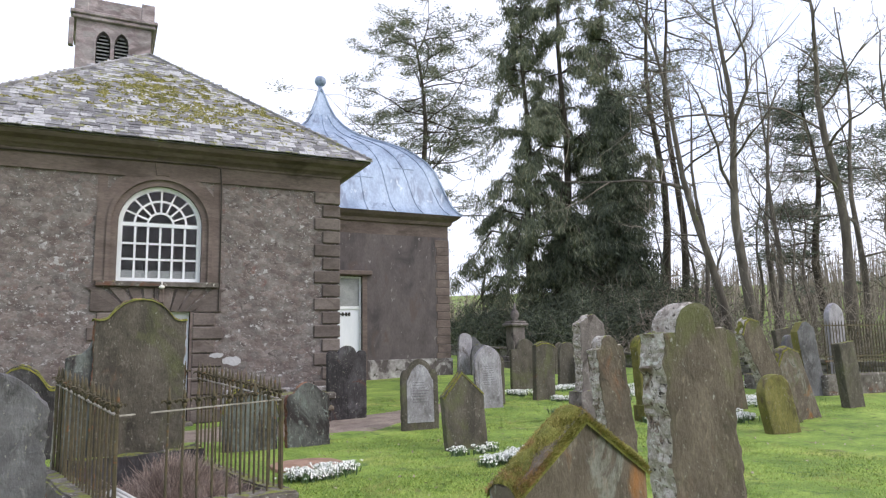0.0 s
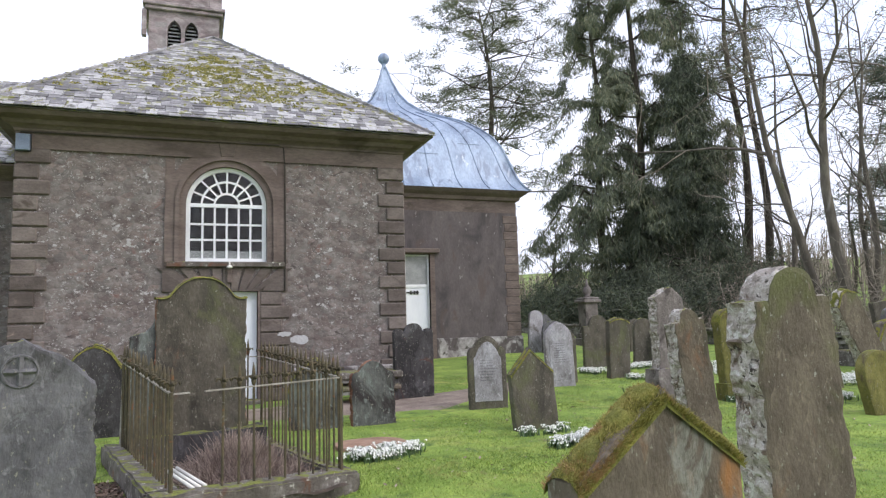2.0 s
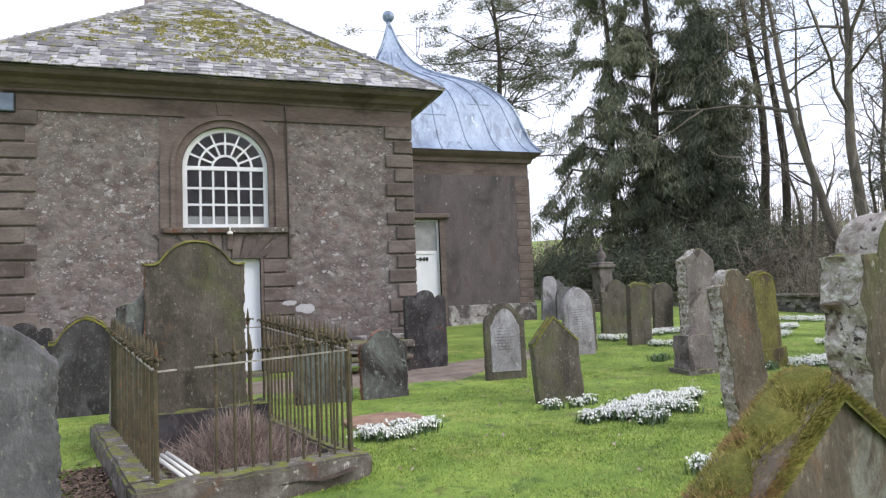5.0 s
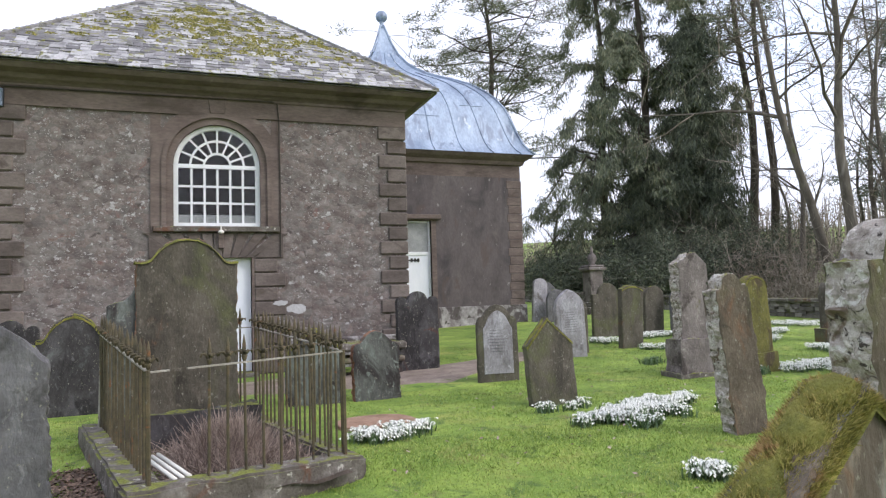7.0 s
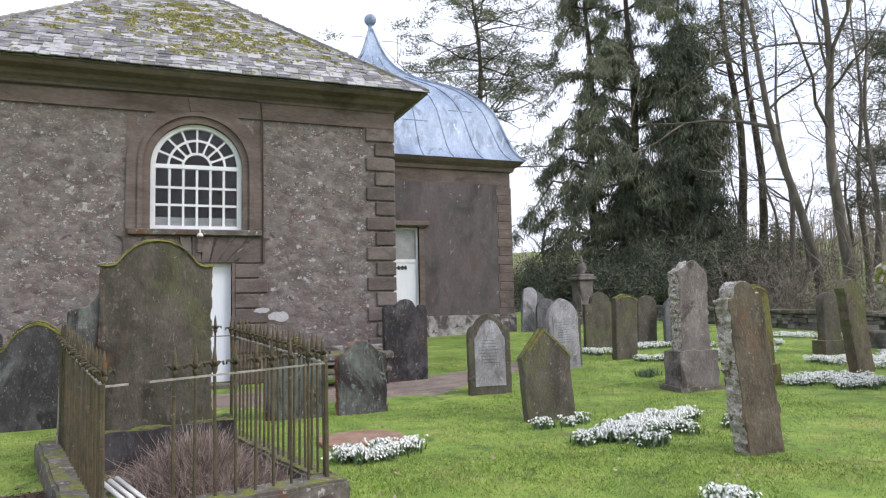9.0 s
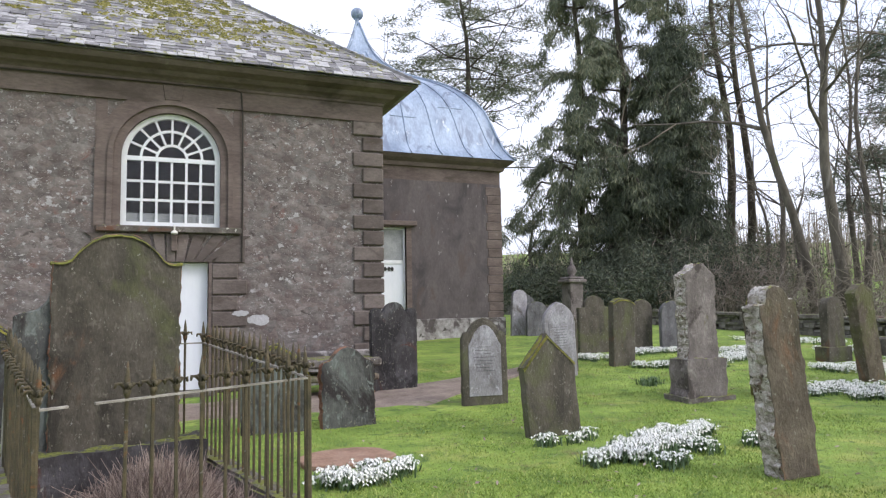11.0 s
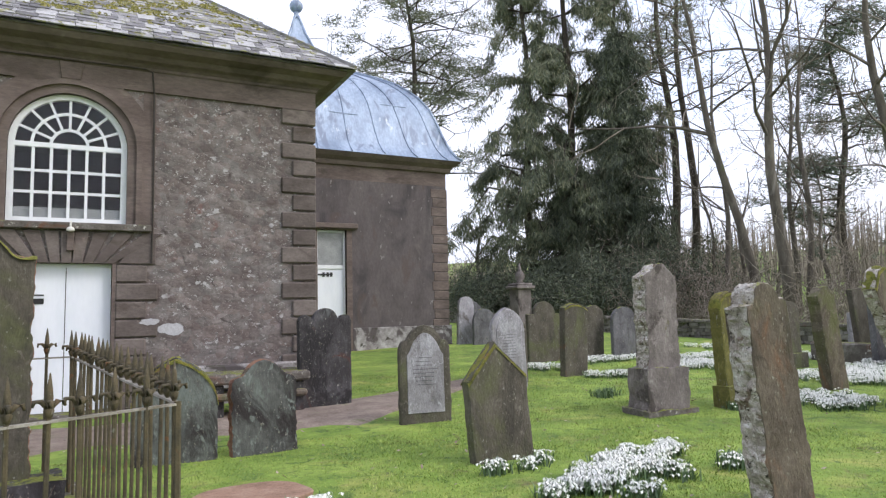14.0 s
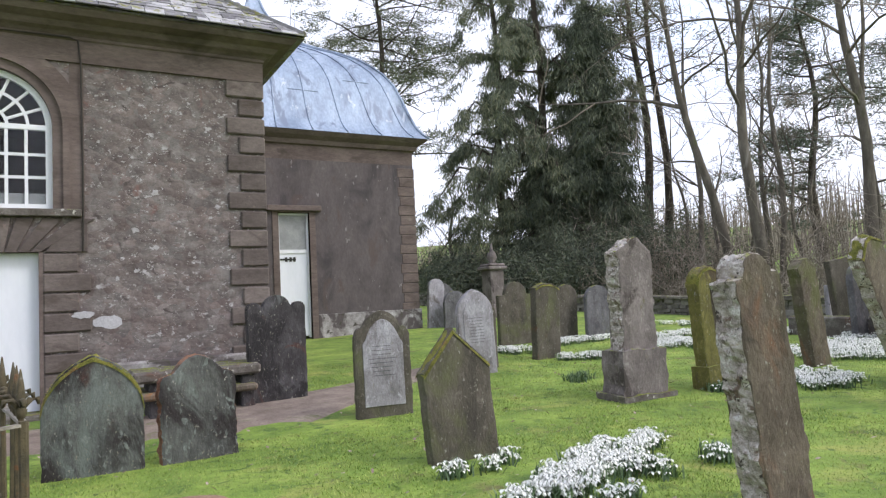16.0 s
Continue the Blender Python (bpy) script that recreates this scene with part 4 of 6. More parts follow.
# ---- headstones ----
def top_of(style, w, h):
    """The height of a headstone's top at x, for its style."""
    def f(x):
        a = abs(x) / (w / 2)
        if style == "round":
            return h - 0.5 * w * (1 - math.sqrt(max(0, 1 - a * a))) * 0.95
        if style == "segment":
            return h - 0.16 * w * a * a
        if style == "gothic":
            return h - 0.62 * w * (1 - math.sqrt(max(0, 1 - min(1, a) ** 2))) * 0.75 - 0.14 * w * a
        if style == "gable":
            return h - 0.325 * w * a
        if style == "steep":
            return h - 0.50 * w * a
        if style == "arched_shoulder":
            if a < 0.62:
                return h - 0.31 * w * (1 - math.sqrt(1 - (a / 0.62) ** 2))
            return h - 0.31 * w - 0.02 * w * (a - 0.62)
        if style == "ogee":
            return h + w * float(np.interp(a, (0, 0.2, 0.4, 0.55, 0.65, 0.72, 0.80, 0.9, 1), (0, -0.012, -0.055, -0.115, -0.175, -0.222, -0.245, -0.252, -0.246)))
        if style == "horned":
            return h + w * float(np.interp(a, (0, 0.2, 0.36, 0.5, 0.6, 0.7, 0.8, 0.9, 1), (0, -0.025, -0.085, -0.18, -0.27, -0.335, -0.365, -0.36, -0.40)))
        if style == "broad_arch":
            return h + w * float(np.interp(a, (0, 0.25, 0.5, 0.65, 0.76, 0.82, 0.9, 1), (0, -0.035, -0.13, -0.235, -0.335, -0.375, -0.385, -0.38)))
        if style == "pointed":
            return h - w * (0.26 * a + 0.10 * a ** 5)
        if style == "scroll":
            return h + w * float(np.interp(a, (0, 0.2, 0.38, 0.5, 0.6, 0.7, 0.82, 0.93, 1), (0, -0.02, -0.075, -0.14, -0.205, -0.24, -0.25, -0.275, -0.33)))
        if style == "notched":
            return h + w * float(np.interp(a, (0, 0.25, 0.45, 0.6, 0.7, 0.72, 0.86, 0.95, 1), (0, -0.03, -0.105, -0.20, -0.30, -0.27, -0.30, -0.36, -0.43)))
        if style == "lobed":
            if a < 0.5:
                return h - 0.26 * w * (1 - math.sqrt(1 - (a / 0.5) ** 2))
            return h - 0.20 * w + 0.08 * w * math.sqrt(max(0, 1 - ((a - 0.78) / 0.22) ** 2))
        if style == "chamfer":
            return h - (0.30 * w * max(0, (a - 0.25) / 0.75))
        return h
    return f


def slab(w, h, t, style, seed=0, rough=0.006, taper=0.0, nx=24, nz=0, worn=0.0):
    """A headstone slab with its outline, thickness, uneven faces and worn edges. It stands on z = 0 and goes a little into the ground."""
    bm = bmesh.new()
    nz = nz or (72 if worn > 0.01 else 26)
    f = top_of(style, w, h)
    deep = -0.25
    sheets = []
    for side in (-1, 1):
        cols = []
        for i in range(nx + 1):
            u = -1 + 2 * i / nx
            u = math.copysign(abs(u) ** 0.85, u)
            x = u * w / 2
            zt = f(x)
            col = []
            for j in range(nz + 1):
                s = j / nz
                z = deep + (zt - deep) * s
                n1 = noise.noise((x * 5 + seed * 7.1, z * 5, side * 3 + seed))
                n2 = noise.noise((x * 16 + seed, z * 16, side * 9 + seed))
                edge = 1.0 if (i in (0, nx) or j == nz) else 0.0
                y = side * (t / 2 - 0.008 * edge) + side * rough * (n1 + 0.5 * n2)
                xx = x * (1 - taper * (z / h)) + (rough * 1.6 + worn) * edge * (noise.noise((z * 6, seed, x * 2)) + 0.6 * noise.noise((z * 21, seed, x * 2 + side)))
                zz = z + (rough * 1.2 + worn * 0.7) * (n1 if j == nz else 0)
                col.append(bm.verts.new((xx, y, zz)))
            cols.append(col)
        for a, b in zip(cols, cols[1:]):
            for j in range(nz):
                q = (a[j], b[j], b[j + 1], a[j + 1])
                bm.faces.new(q if side < 0 else q[::-1])
        sheets.append(cols)
    front, back = sheets
    steps = 12 if worn > 0.01 else 3
    rim = [(front[0][j], back[0][j], (-1, 0, 0)) for j in range(nz + 1)] + [(front[i][nz], back[i][nz], (0, 0, 1)) for i in range(1, nx + 1)] + [(front[nx][j], back[nx][j], (1, 0, 0)) for j in range(nz - 1, -1, -1)]
    strips = []
    for p, q, out in rim:
        row = [p]
        for k in range(1, steps):
            c = p.co.lerp(q.co, k / steps)
            lump = 0.6 * noise.noise(c * 11 + Vector((seed, 0, 0))) + 0.6 * noise.noise(c * 27) + 0.5 * noise.noise(c * 55)
            pit = max(0.0, noise.noise(c * 20 + Vector((0, seed, 3))) - 0.12)
            row.append(bm.verts.new(c + Vector(out) * (0.005 + (rough * 0.5 + worn * 0.8) * lump - worn * 1.9 * pit)))
        strips.append(row + [q])
    for r0, r1 in zip(strips, strips[1:]):
        for k in range(steps):
            bm.faces.new((r0[k], r0[k + 1], r1[k + 1], r1[k])).material_index = 1
    return bm


def stone(x, y, w, h, t, style, material, label, rz=0.0, lean=0.0, tip=0.0, seed=0, rough=0.006, taper=0.0, cap=False, base=None, panel=False, worn=0.0, edge=None, thick_moss=0.0):
    """A headstone. lean: degrees towards its right; tip: degrees backwards."""
    m = pose(x, y, gz(x, y), -tip, lean, rz)
    ob = group_of("headstone", label, "gravestone", m, group="headstones in the churchyard")
    z0 = 0.0
    if base:
        bw, bt, bh = base
        b = part("plinth", slab(bw, bh, bt, "flat", seed + 31, rough, 0.02, 12, 6), M[material], ob)
        z0 = bh - 0.01
    s = slab(w, h - z0, t, style, seed, rough, taper, worn=worn)
    if z0:
        for v_ in s.verts:
            v_.co.z = max(v_.co.z, 0.0) + z0
    part("slab", s, M[material], ob, smooth=False).data.materials.append(M[edge or material])
    if panel:
        f = top_of(style, w, h)
        pw = 0.36 * w
        pts = [(-pw, 0.10 * h), (pw, 0.10 * h)] + [(pw - 2 * pw * k / 14, f((pw - 2 * pw * k / 14) * 1.05) - 0.10 - 0.10 * (abs(1 - k / 7)) ** 2) for k in range(15)]
        part("inscription_panel", prism(pts, -t / 2 - 0.010, -t / 2 + 0.01, 0.003), M["washed"], ob, "pale weathered inscription panel")
        lines = Soup()
        r_ = random.Random(seed)
        z = h * 0.66
        while z > h * 0.36:
            wd_ = w * r_.uniform(0.18, 0.27)
            a = np.array([[-wd_, -t / 2 - 0.012, z]])
            b = np.array([[wd_ * r_.uniform(0.6, 1), -t / 2 - 0.012, z]])
            up = np.array([[0, 0, 0.008]])
            lines.quads(a, b, b + up, a + up)
            z -= 0.05
        o = new("inscription", lines.mesh("inscription", M["grey"]))
        o.parent = ob
        tagged(o, "worn unreadable inscription lines")
    if cap:
        f = top_of(style, w, h)
        so = bmesh.new()
        rows = []
        n_ = 30
        for i in range(n_ + 1):
            u = -1 + 2 * i / n_
            xx = u * w / 2 * 1.02
            z = f(u * w / 2 * 0.998)
            row = []
            for a in range(7):
                ph = math.pi * a / 6
                thick = 0.006 + 0.034 * max(-0.2, 0.35 + noise.noise((xx * 17, a * 1.3, seed + 4)) + 0.6 * noise.noise((xx * 4, seed, 1)))
                row.append(so.verts.new((xx * (1 - taper), -math.cos(ph) * (t / 2 + 0.010), z - 0.02 * (1 - math.sin(ph)) * 2 + (thick + thick_moss) * math.sin(ph) - 0.012)))
            rows.append(row)
        for p, q in zip(rows, rows[1:]):
            for a in range(6):
                so.faces.new((p[a], p[a + 1], q[a + 1], q[a]))
        cushion = part("moss_cap", so, M["mosscap"], ob, "yellow-green moss along the top", smooth=True)
        r9 = np.random.default_rng(seed)
        nb = int((26000 if thick_moss else 2000) * w)
        ux, ph = r9.uniform(-0.5, 0.5, nb), r9.uniform(0.15, 2.95, nb)
        zz = np.array([f(q * w * 0.998) for q in ux])
        pb = np.c_[ux * w * 1.02 * (1 - taper), -np.cos(ph) * (t / 2 + 0.010), zz - 0.04 * (1 - np.sin(ph)) + (0.006 + thick_moss) * np.sin(ph) - 0.008]
        hair = 0.011 if thick_moss else 0.009
        out = np.c_[r9.normal(0, 0.6, nb), -np.cos(ph) + r9.normal(0, 0.5, nb), 0.9 + r9.normal(0, 0.4, nb)] * hair
        sdv = r9.normal(0, 0.0011 if thick_moss else 0.0016, (nb, 3))
        fringe = Soup()
        fringe.tris(pb - sdv, pb + sdv, pb + out)
        o = new("moss_fringe", fringe.mesh("moss_fringe", M["mosshair"]))
        o.parent = cushion
        o["kind"] = "stuff"
    return ob


stone(1.98, 10.95, 0.82, 1.06, 0.10, "gothic", "green", "dark green-stained round-topped headstone beside the path", seed=1, cap=True)
stone(2.89, 11.0, 0.72, 1.0, 0.13, "scroll", "green", "scroll-topped headstone with orange edges and green stains", rz=8, tip=3, seed=2, edge="rust", worn=0.012)
stone(4.40, 13.62, 0.84, 1.50, 0.14, "lobed", "dark", "blackened three-lobed headstone beside the path", seed=3, rz=5)
stone(5.14, 11.62, 0.70, 1.27, 0.12, "notched", "brown", "shouldered brown headstone with a pale weathered face", rz=-8, seed=4, tip=2, panel=True)
stone(4.83, 9.25, 0.70, 1.16, 0.13, "steep", "brown", "brown pointed headstone with a moss-edged top", rz=4, lean=-3, tip=3, seed=5, cap=True)
stone(7.75, 13.6, 0.66, 1.40, 0.12, "gothic", "pale", "whitish gothic-arched headstone with worn carving", rz=-4, lean=-2, seed=6, panel=True)
stone(8.1, 14.05, 0.62, 1.22, 0.12, "round", "brown", "brown round headstone behind a pale one", seed=7)
stone(10.75, 16.7, 0.95, 1.42, 0.13, "arched_shoulder", "brown", "brown shouldered headstone in the far row", seed=8)
stone(9.75, 14.35, 0.56, 1.42, 0.18, "segment", "brown", "narrow brown headstone with a mossy top", lean=2, seed=9, cap=True)
stone(12.2, 16.7, 0.60, 1.30, 0.12, "round", "brown", "slim round-topped headstone in the far row", lean=2, seed=10)
stone(12.85, 16.3, 0.74, 1.25, 0.12, "round", "grey", "grey round-topped headstone in the far row", seed=11)
stone(14.2, 17.2, 0.55, 0.85, 0.12, "round", "grey", "small grey round-topped headstone", seed=12)
stone(13.6, 25.0, 0.75, 1.35, 0.12, "gothic", "grey", "grey pointed headstone near the boundary wall", seed=13)
stone(12.5, 22.4, 0.8, 1.15, 0.12, "round", "grey", "grey round headstone in the distance", seed=14)
stone(12.05, 22.9, 0.55, 1.55, 0.14, "round", "pale", "pale headstone by the pavilion corner", lean=3, seed=15)
stone(15.0, 20.9, 0.5, 1.15, 0.12, "gothic", "brown", "small dark headstone under the trees", seed=16)
stone(9.32, 10.18, 0.48, 1.62, 0.20, "round", "moss", "moss-covered narrow headstone on a plinth", lean=-4, seed=18, cap=True, base=(0.56, 0.30, 0.32))
stone(5.64, 6.76, 0.42, 1.62, 0.21, "arched_shoulder", "red", "leaning rough pocked headstone with lichen", lean=-6.5, rz=-3, seed=19, rough=0.010, worn=0.022, edge="rough")
stone(11.85, 10.35, 0.42, 1.66, 0.20, "chamfer", "red", "leaning brown headstone with a rough edge", lean=-8, seed=20, rough=0.012)
stone(13.9, 12.6, 0.5, 1.35, 0.2, "round", "brown", "brown round headstone on a plinth", seed=21, base=(0.7, 0.35, 0.3))
stone(15.4, 11.6, 0.55, 1.45, 0.14, "round", "grey", "grey headstone near the far railings", lean=-3, seed=22)
# the large pair close to the camera's start
stone(3.68, 3.64, 0.62, 1.80, 0.25, "arched_shoulder", "red", "tall brown headstone with a crumbling pocked edge", lean=-2.5, rz=-2, seed=23, rough=0.008, worn=0.019, taper=0.03, edge="rough")
stone(1.64, 2.345, 0.78, 1.287, 0.145, "gable", "crusted", "thick gabled headstone covered with moss and orange lichen", rz=12, seed=24, rough=0.008, cap=True, thick_moss=0.014)
stone(-0.84, 5.55, 0.86, 1.50, 0.13, "pointed", "grey", "grey pointed headstone with a carved cross roundel", rz=5, seed=25, rough=0.009, worn=0.016)
stone(-1.17, 11.9, 0.90, 1.38, 0.12, "broad_arch", "dark", "dark shouldered headstone with a mossy top", seed=26, cap=True)
stone(-2.3, 13.6, 0.8, 1.28, 0.12, "lobed", "dark", "dark lobed headstone by the church wall", seed=27)
stone(10.08, 7.92, 0.66, 0.98, 0.18, "round", "moss", "low mossy round headstone", lean=-14, seed=28)
stone(11.15, 8.62, 0.50, 2.12, 0.18, "chamfer", "red", "tall headstone leaning strongly to one side", lean=-28, seed=29, rough=0.008, cap=True, worn=0.015, edge="rough")
stone(11.85, 8.80, 0.64, 1.42, 0.2, "chamfer", "crusted", "broad mossy headstone leaning over", lean=-22, seed=30, cap=True)
stone(14.0, 9.25, 0.50, 1.35, 0.2, "flat", "brown", "straight dark headstone leaning slightly", lean=-7, seed=31)
stone(16.6, 12.6, 0.7, 1.6, 0.14, "flat", "brown", "brown headstone propped by the railings", lean=-8, seed=32)
stone(17.2, 11.6, 0.6, 2.25, 0.16, "gothic", "pale", "pale pointed headstone inside the far railings", lean=-2, seed=33)
stone(15.25, 11.0, 0.62, 1.78, 0.2, "chamfer", "grey", "grey headstone leaning beside the far railings", lean=-9, seed=34, edge="moss")
# carved roundel with a cross on the grey pointed stone
bm = bmesh.new()
for k in range(24):
    a0, a1 = 2 * math.pi * k / 24, 2 * math.pi * (k + 1) / 24
    tube(bm, [(0.10 * math.cos(a0), 0, 0.10 * math.sin(a0)), (0.10 * math.cos(a1), 0, 0.10 * math.sin(a1))], [0.011, 0.011], 5)
tube(bm, [(-0.09, 0, 0), (0.09, 0, 0)], [0.02, 0.02], 5)
tube(bm, [(0, 0, -0.09), (0, 0, 0.09)], [0.02, 0.02], 5)
cross_parent = [o for o in scene.objects if o.get("label", "").startswith("grey pointed headstone with a carved")][0]
part("cross_roundel", bm, M["grey"], cross_parent).matrix_basis = Matrix.Translation((0.0, -0.066, 1.30))

# obelisk-like tall stone on a block
ob_ = group_of("tall_headstone", "tall grey chamfered headstone on a heavy stone block", "gravestone", pose(8.14, 10.45, gz(7.95, 10.45), 0, 0, -3), group="headstones in the churchyard")
part("footing", slab(0.86, 0.07, 0.56, "flat", 40, 0.012, 0, 12, 3, 0.02), M["kerb"], ob_)
b_ = slab(0.72, 0.62, 0.42, "flat", 41, 0.012, 0.04, 14, 10, 0.02)
part("block", b_, M["block"], ob_, "rough grey-brown stone block")
s_ = slab(0.56, 1.42, 0.26, "chamfer", 42, 0.010, 0.06, worn=0.028)
for v_ in s_.verts:
    v_.co.z = max(v_.co.z, 0) + 0.61
part("shaft", s_, M["block"], ob_).data.materials.append(M["rough"])

# pillar monument in the distance
mon = group_of("pillar_monument", "sandstone pillar monument with a stepped base and an urn", "monument", pose(15.9, 25.3, gz(15.9, 25.3)))
part("base", boxes((-0.55, 0.55, -0.55, 0.55, -0.2, 0.28), (-0.43, 0.43, -0.43, 0.43, 0.28, 0.48), bevel=0.03), M["block"], mon)
part("shaft", boxes((-0.30, 0.30, -0.30, 0.30, 0.48, 1.75), bevel=0.02), M["block"], mon)
part("cap", boxes((-0.42, 0.42, -0.42, 0.42, 1.75, 1.88), (-0.35, 0.35, -0.35, 0.35, 1.88, 1.98), bevel=0.03), M["block"], mon)
bm = bmesh.new()
tube(bm, [(0, 0, 1.98), (0, 0, 2.05), (0, 0, 2.2), (0, 0, 2.38), (0, 0, 2.5), (0, 0, 2.75)], [0.2, 0.10, 0.2, 0.16, 0.06, 0.03], 10)
part("urn", bm, M["block"], mon, smooth=True)

# ---- railed grave plot ----
plot = pose(-0.041, 6.366, 0.0, 0, 0, 12.2)
PW, PD, KERB = 1.93, 3.25, 0.22
SKEW = 0.192


def at_plot(x, y, z=0.0, rz=0.0):
    return plot @ pose(x, y, z, 0, 0, rz)


kerb = group_of("grave_kerb", "low mossy stone kerb round a railed grave plot", "grave kerb", plot)
for x0, x1, y0, y1, skew in ((-0.06, PW, 0, 0.26, SKEW), (-0.06, 0.24, 0.265, PD, SKEW), (PW - 0.24, PW, 0.266, PD, SKEW), (0.25, PW - 0.25, PD - 0.3, PD, SKEW)):
    bm = boxes((x0, x1, y0, y1, -0.3, KERB))
    bmesh.ops.subdivide_edges(bm, edges=[e for e in bm.edges if e.calc_length() > 0.4], cuts=10, use_grid_fill=True)
    bmesh.ops.bevel(bm, geom=[e for e in bm.edges if e.is_boundary or len(e.link_faces) == 2 and e.calc_face_angle(0) > 0.8], offset=0.025, segments=2, affect="EDGES")
    for v_ in bm.verts:
        v_.co += Vector((noise.noise(v_.co * 6), noise.noise(v_.co * 6 + Vector((5, 0, 0))), noise.noise(v_.co * 7 + Vector((0, 9, 0))))) * 0.022
        v_.co += Vector((0, skew * v_.co.x, 0.010 * noise.noise(v_.co * 23) - 0.055 * v_.co.x * (v_.co.z > 0.05)))
    part("kerb_stone", bm, M["kerb"], kerb)
bm = bmesh.new()
g_ = [[bm.verts.new((0.2 + (PW - 0.4) * i / 14, 0.2 + (PD - 0.4) * j / 20, 0.02 + 0.05 * noise.noise((i * 0.4, j * 0.4, 3)))) for i in range(15)] for j in range(21)]
for r, q in zip(g_, g_[1:]):
    for i in range(14):
        bm.faces.new((r[i], r[i + 1], q[i + 1], q[i]))
part("soil", bm, M["earth"], kerb, "dark soil with leaf litter")

# headstone of the plot, on its footing, with a side wing
m_ = pose(0.305, 9.10, 0.0, 0, 0, 9)
big = group_of("plot_headstone", "large shouldered headstone with moss rim and a low side wing", "gravestone", m_, group="headstones in the churchyard")
s_ = slab(1.02, 2.18, 0.17, "ogee", 50, 0.009, 0.0, nx=44, nz=60, worn=0.014)
part("slab", s_, M["brown"], big).data.materials.append(M["rust"])
fo = boxes((-0.70, 0.72, -0.26, 0.14, -0.1, 0.36))
bmesh.ops.subdivide_edges(fo, edges=[e for e in fo.edges if e.calc_length() > 0.3], cuts=9, use_grid_fill=True)
for v_ in fo.verts:
    v_.co += Vector((noise.noise(v_.co * 5), noise.noise(v_.co * 5 + Vector((3, 0, 0))), noise.noise(v_.co * 6 + Vector((0, 4, 0))))) * 0.03
part("footing", fo, M["dark"], big, "rough stone footing block")
wing = bmesh.new()
pts = [(-0.78, 0.0), (-0.50, 0.0), (-0.50, 1.70), (-0.54, 1.60), (-0.61, 1.53), (-0.70, 1.51), (-0.78, 1.48)]
part("wing", prism(pts, -0.02, 0.12, 0.012), M["green"], big, "low scrolled side wing")
f_ = top_of("ogee", 1.02, 2.18)
cp = bmesh.new()
rows = []
for i in range(41):
    xx = (-1 + 2 * i / 40) * 0.525
    z = f_(max(-0.51, min(0.51, xx)))
    rows.append([cp.verts.new((xx, -math.cos(math.pi * a / 6) * 0.105, z + 0.035 * math.sin(math.pi * a / 6) * (0.8 + 0.7 * noise.noise((xx * 13, a, 2))) - 0.022)) for a in range(7)])
for p, q in zip(rows, rows[1:]):
    for a in range(6):
        cp.faces.new((p[a], p[a + 1], q[a + 1], q[a]))
part("moss_cap", cp, M["mosscap"], big, "yellow-green moss rim", smooth=True)


def spear(material):
    """A fleur-de-lis railing head: a spike, two curled side leaves and a collar, from z = 0 upwards."""
    bm = bmesh.new()
    tube(bm, [(0, 0, 0), (0, 0, 0.03), (0, 0, 0.042), (0, 0, 0.075), (0, 0, 0.115), (0, 0, 0.175)], [0.011, 0.018, 0.009, 0.013, 0.010, 0.002], 6)
    for s in (-1, 1):
        for ax in (0, 1):
            pts = [(s * o if ax == 0 else 0, s * o if ax == 1 else 0, z) for o, z in ((0.006, 0.036), (0.026, 0.066), (0.046, 0.066), (0.050, 0.044))]
            tube(bm, pts, [0.007, 0.011, 0.009, 0.005], 5)
    bmesh.ops.scale(bm, vec=(1.3, 1.3, 1.15), verts=bm.verts)
    return mesh_of("spear_head", bm, material, True)


spear_mesh = spear(M["iron"])
fence = group_of("iron_railing", "rusty iron railing with fleur-de-lis heads and broken gap", "railing", plot)


def rail_z(x, y):
    """The top rail climbs a little to the back."""
    return 0.993 + 0.059 * y


def upright(x, y, z0=0.06, r=0.011, head=True, rise=0.0):
    ztop = rail_z(x, y) + 0.015 + rise
    bm = bmesh.new()
    tube(bm, [(0, 0, z0), (0, 0, ztop)], [r, r], 6)
    o = part("upright", bm, M["iron"], fence)
    o.matrix_basis = pose(x, y, 0, rng.uniform(-0.5, 0.5), rng.uniform(-0.6, 0.6), 0)
    if head:
        h = new("spear_head", spear_mesh)
        h.parent = o
        h.matrix_basis = pose(0, 0, ztop, 0, 0, 0)


def flat_rail(p, q, w=0.030, h=0.012):
    p, q = Vector(p), Vector(q)
    bm = bmesh.new()
    d = (q - p).normalized()
    s = Vector((-d.y, d.x, 0)).normalized() * w / 2
    up = Vector((0, 0, h / 2))
    a = [bm.verts.new(p + e) for e in (s + up, -s + up, -s - up, s - up)]
    b = [bm.verts.new(q + e) for e in (s + up, -s + up, -s - up, s - up)]
    for k in range(4):
        bm.faces.new((a[k], a[(k + 1) % 4], b[(k + 1) % 4], b[k]))
    bm.faces.new(a[::-1])
    bm.faces.new(b)
    part("top_rail", bm, M["rail"], fence, "flaked grey top rail")


RX0, RX1, RY0, RY1 = 0.13, 1.784, 0.17, 3.035


def front(s):
    """The point at s metres along the slanting front rail."""
    return RX0 + 0.982 * s, RY0 + 0.1885 * s


def rail_between(a, b):
    flat_rail((*a, rail_z(*a)), (*b, rail_z(*b)))


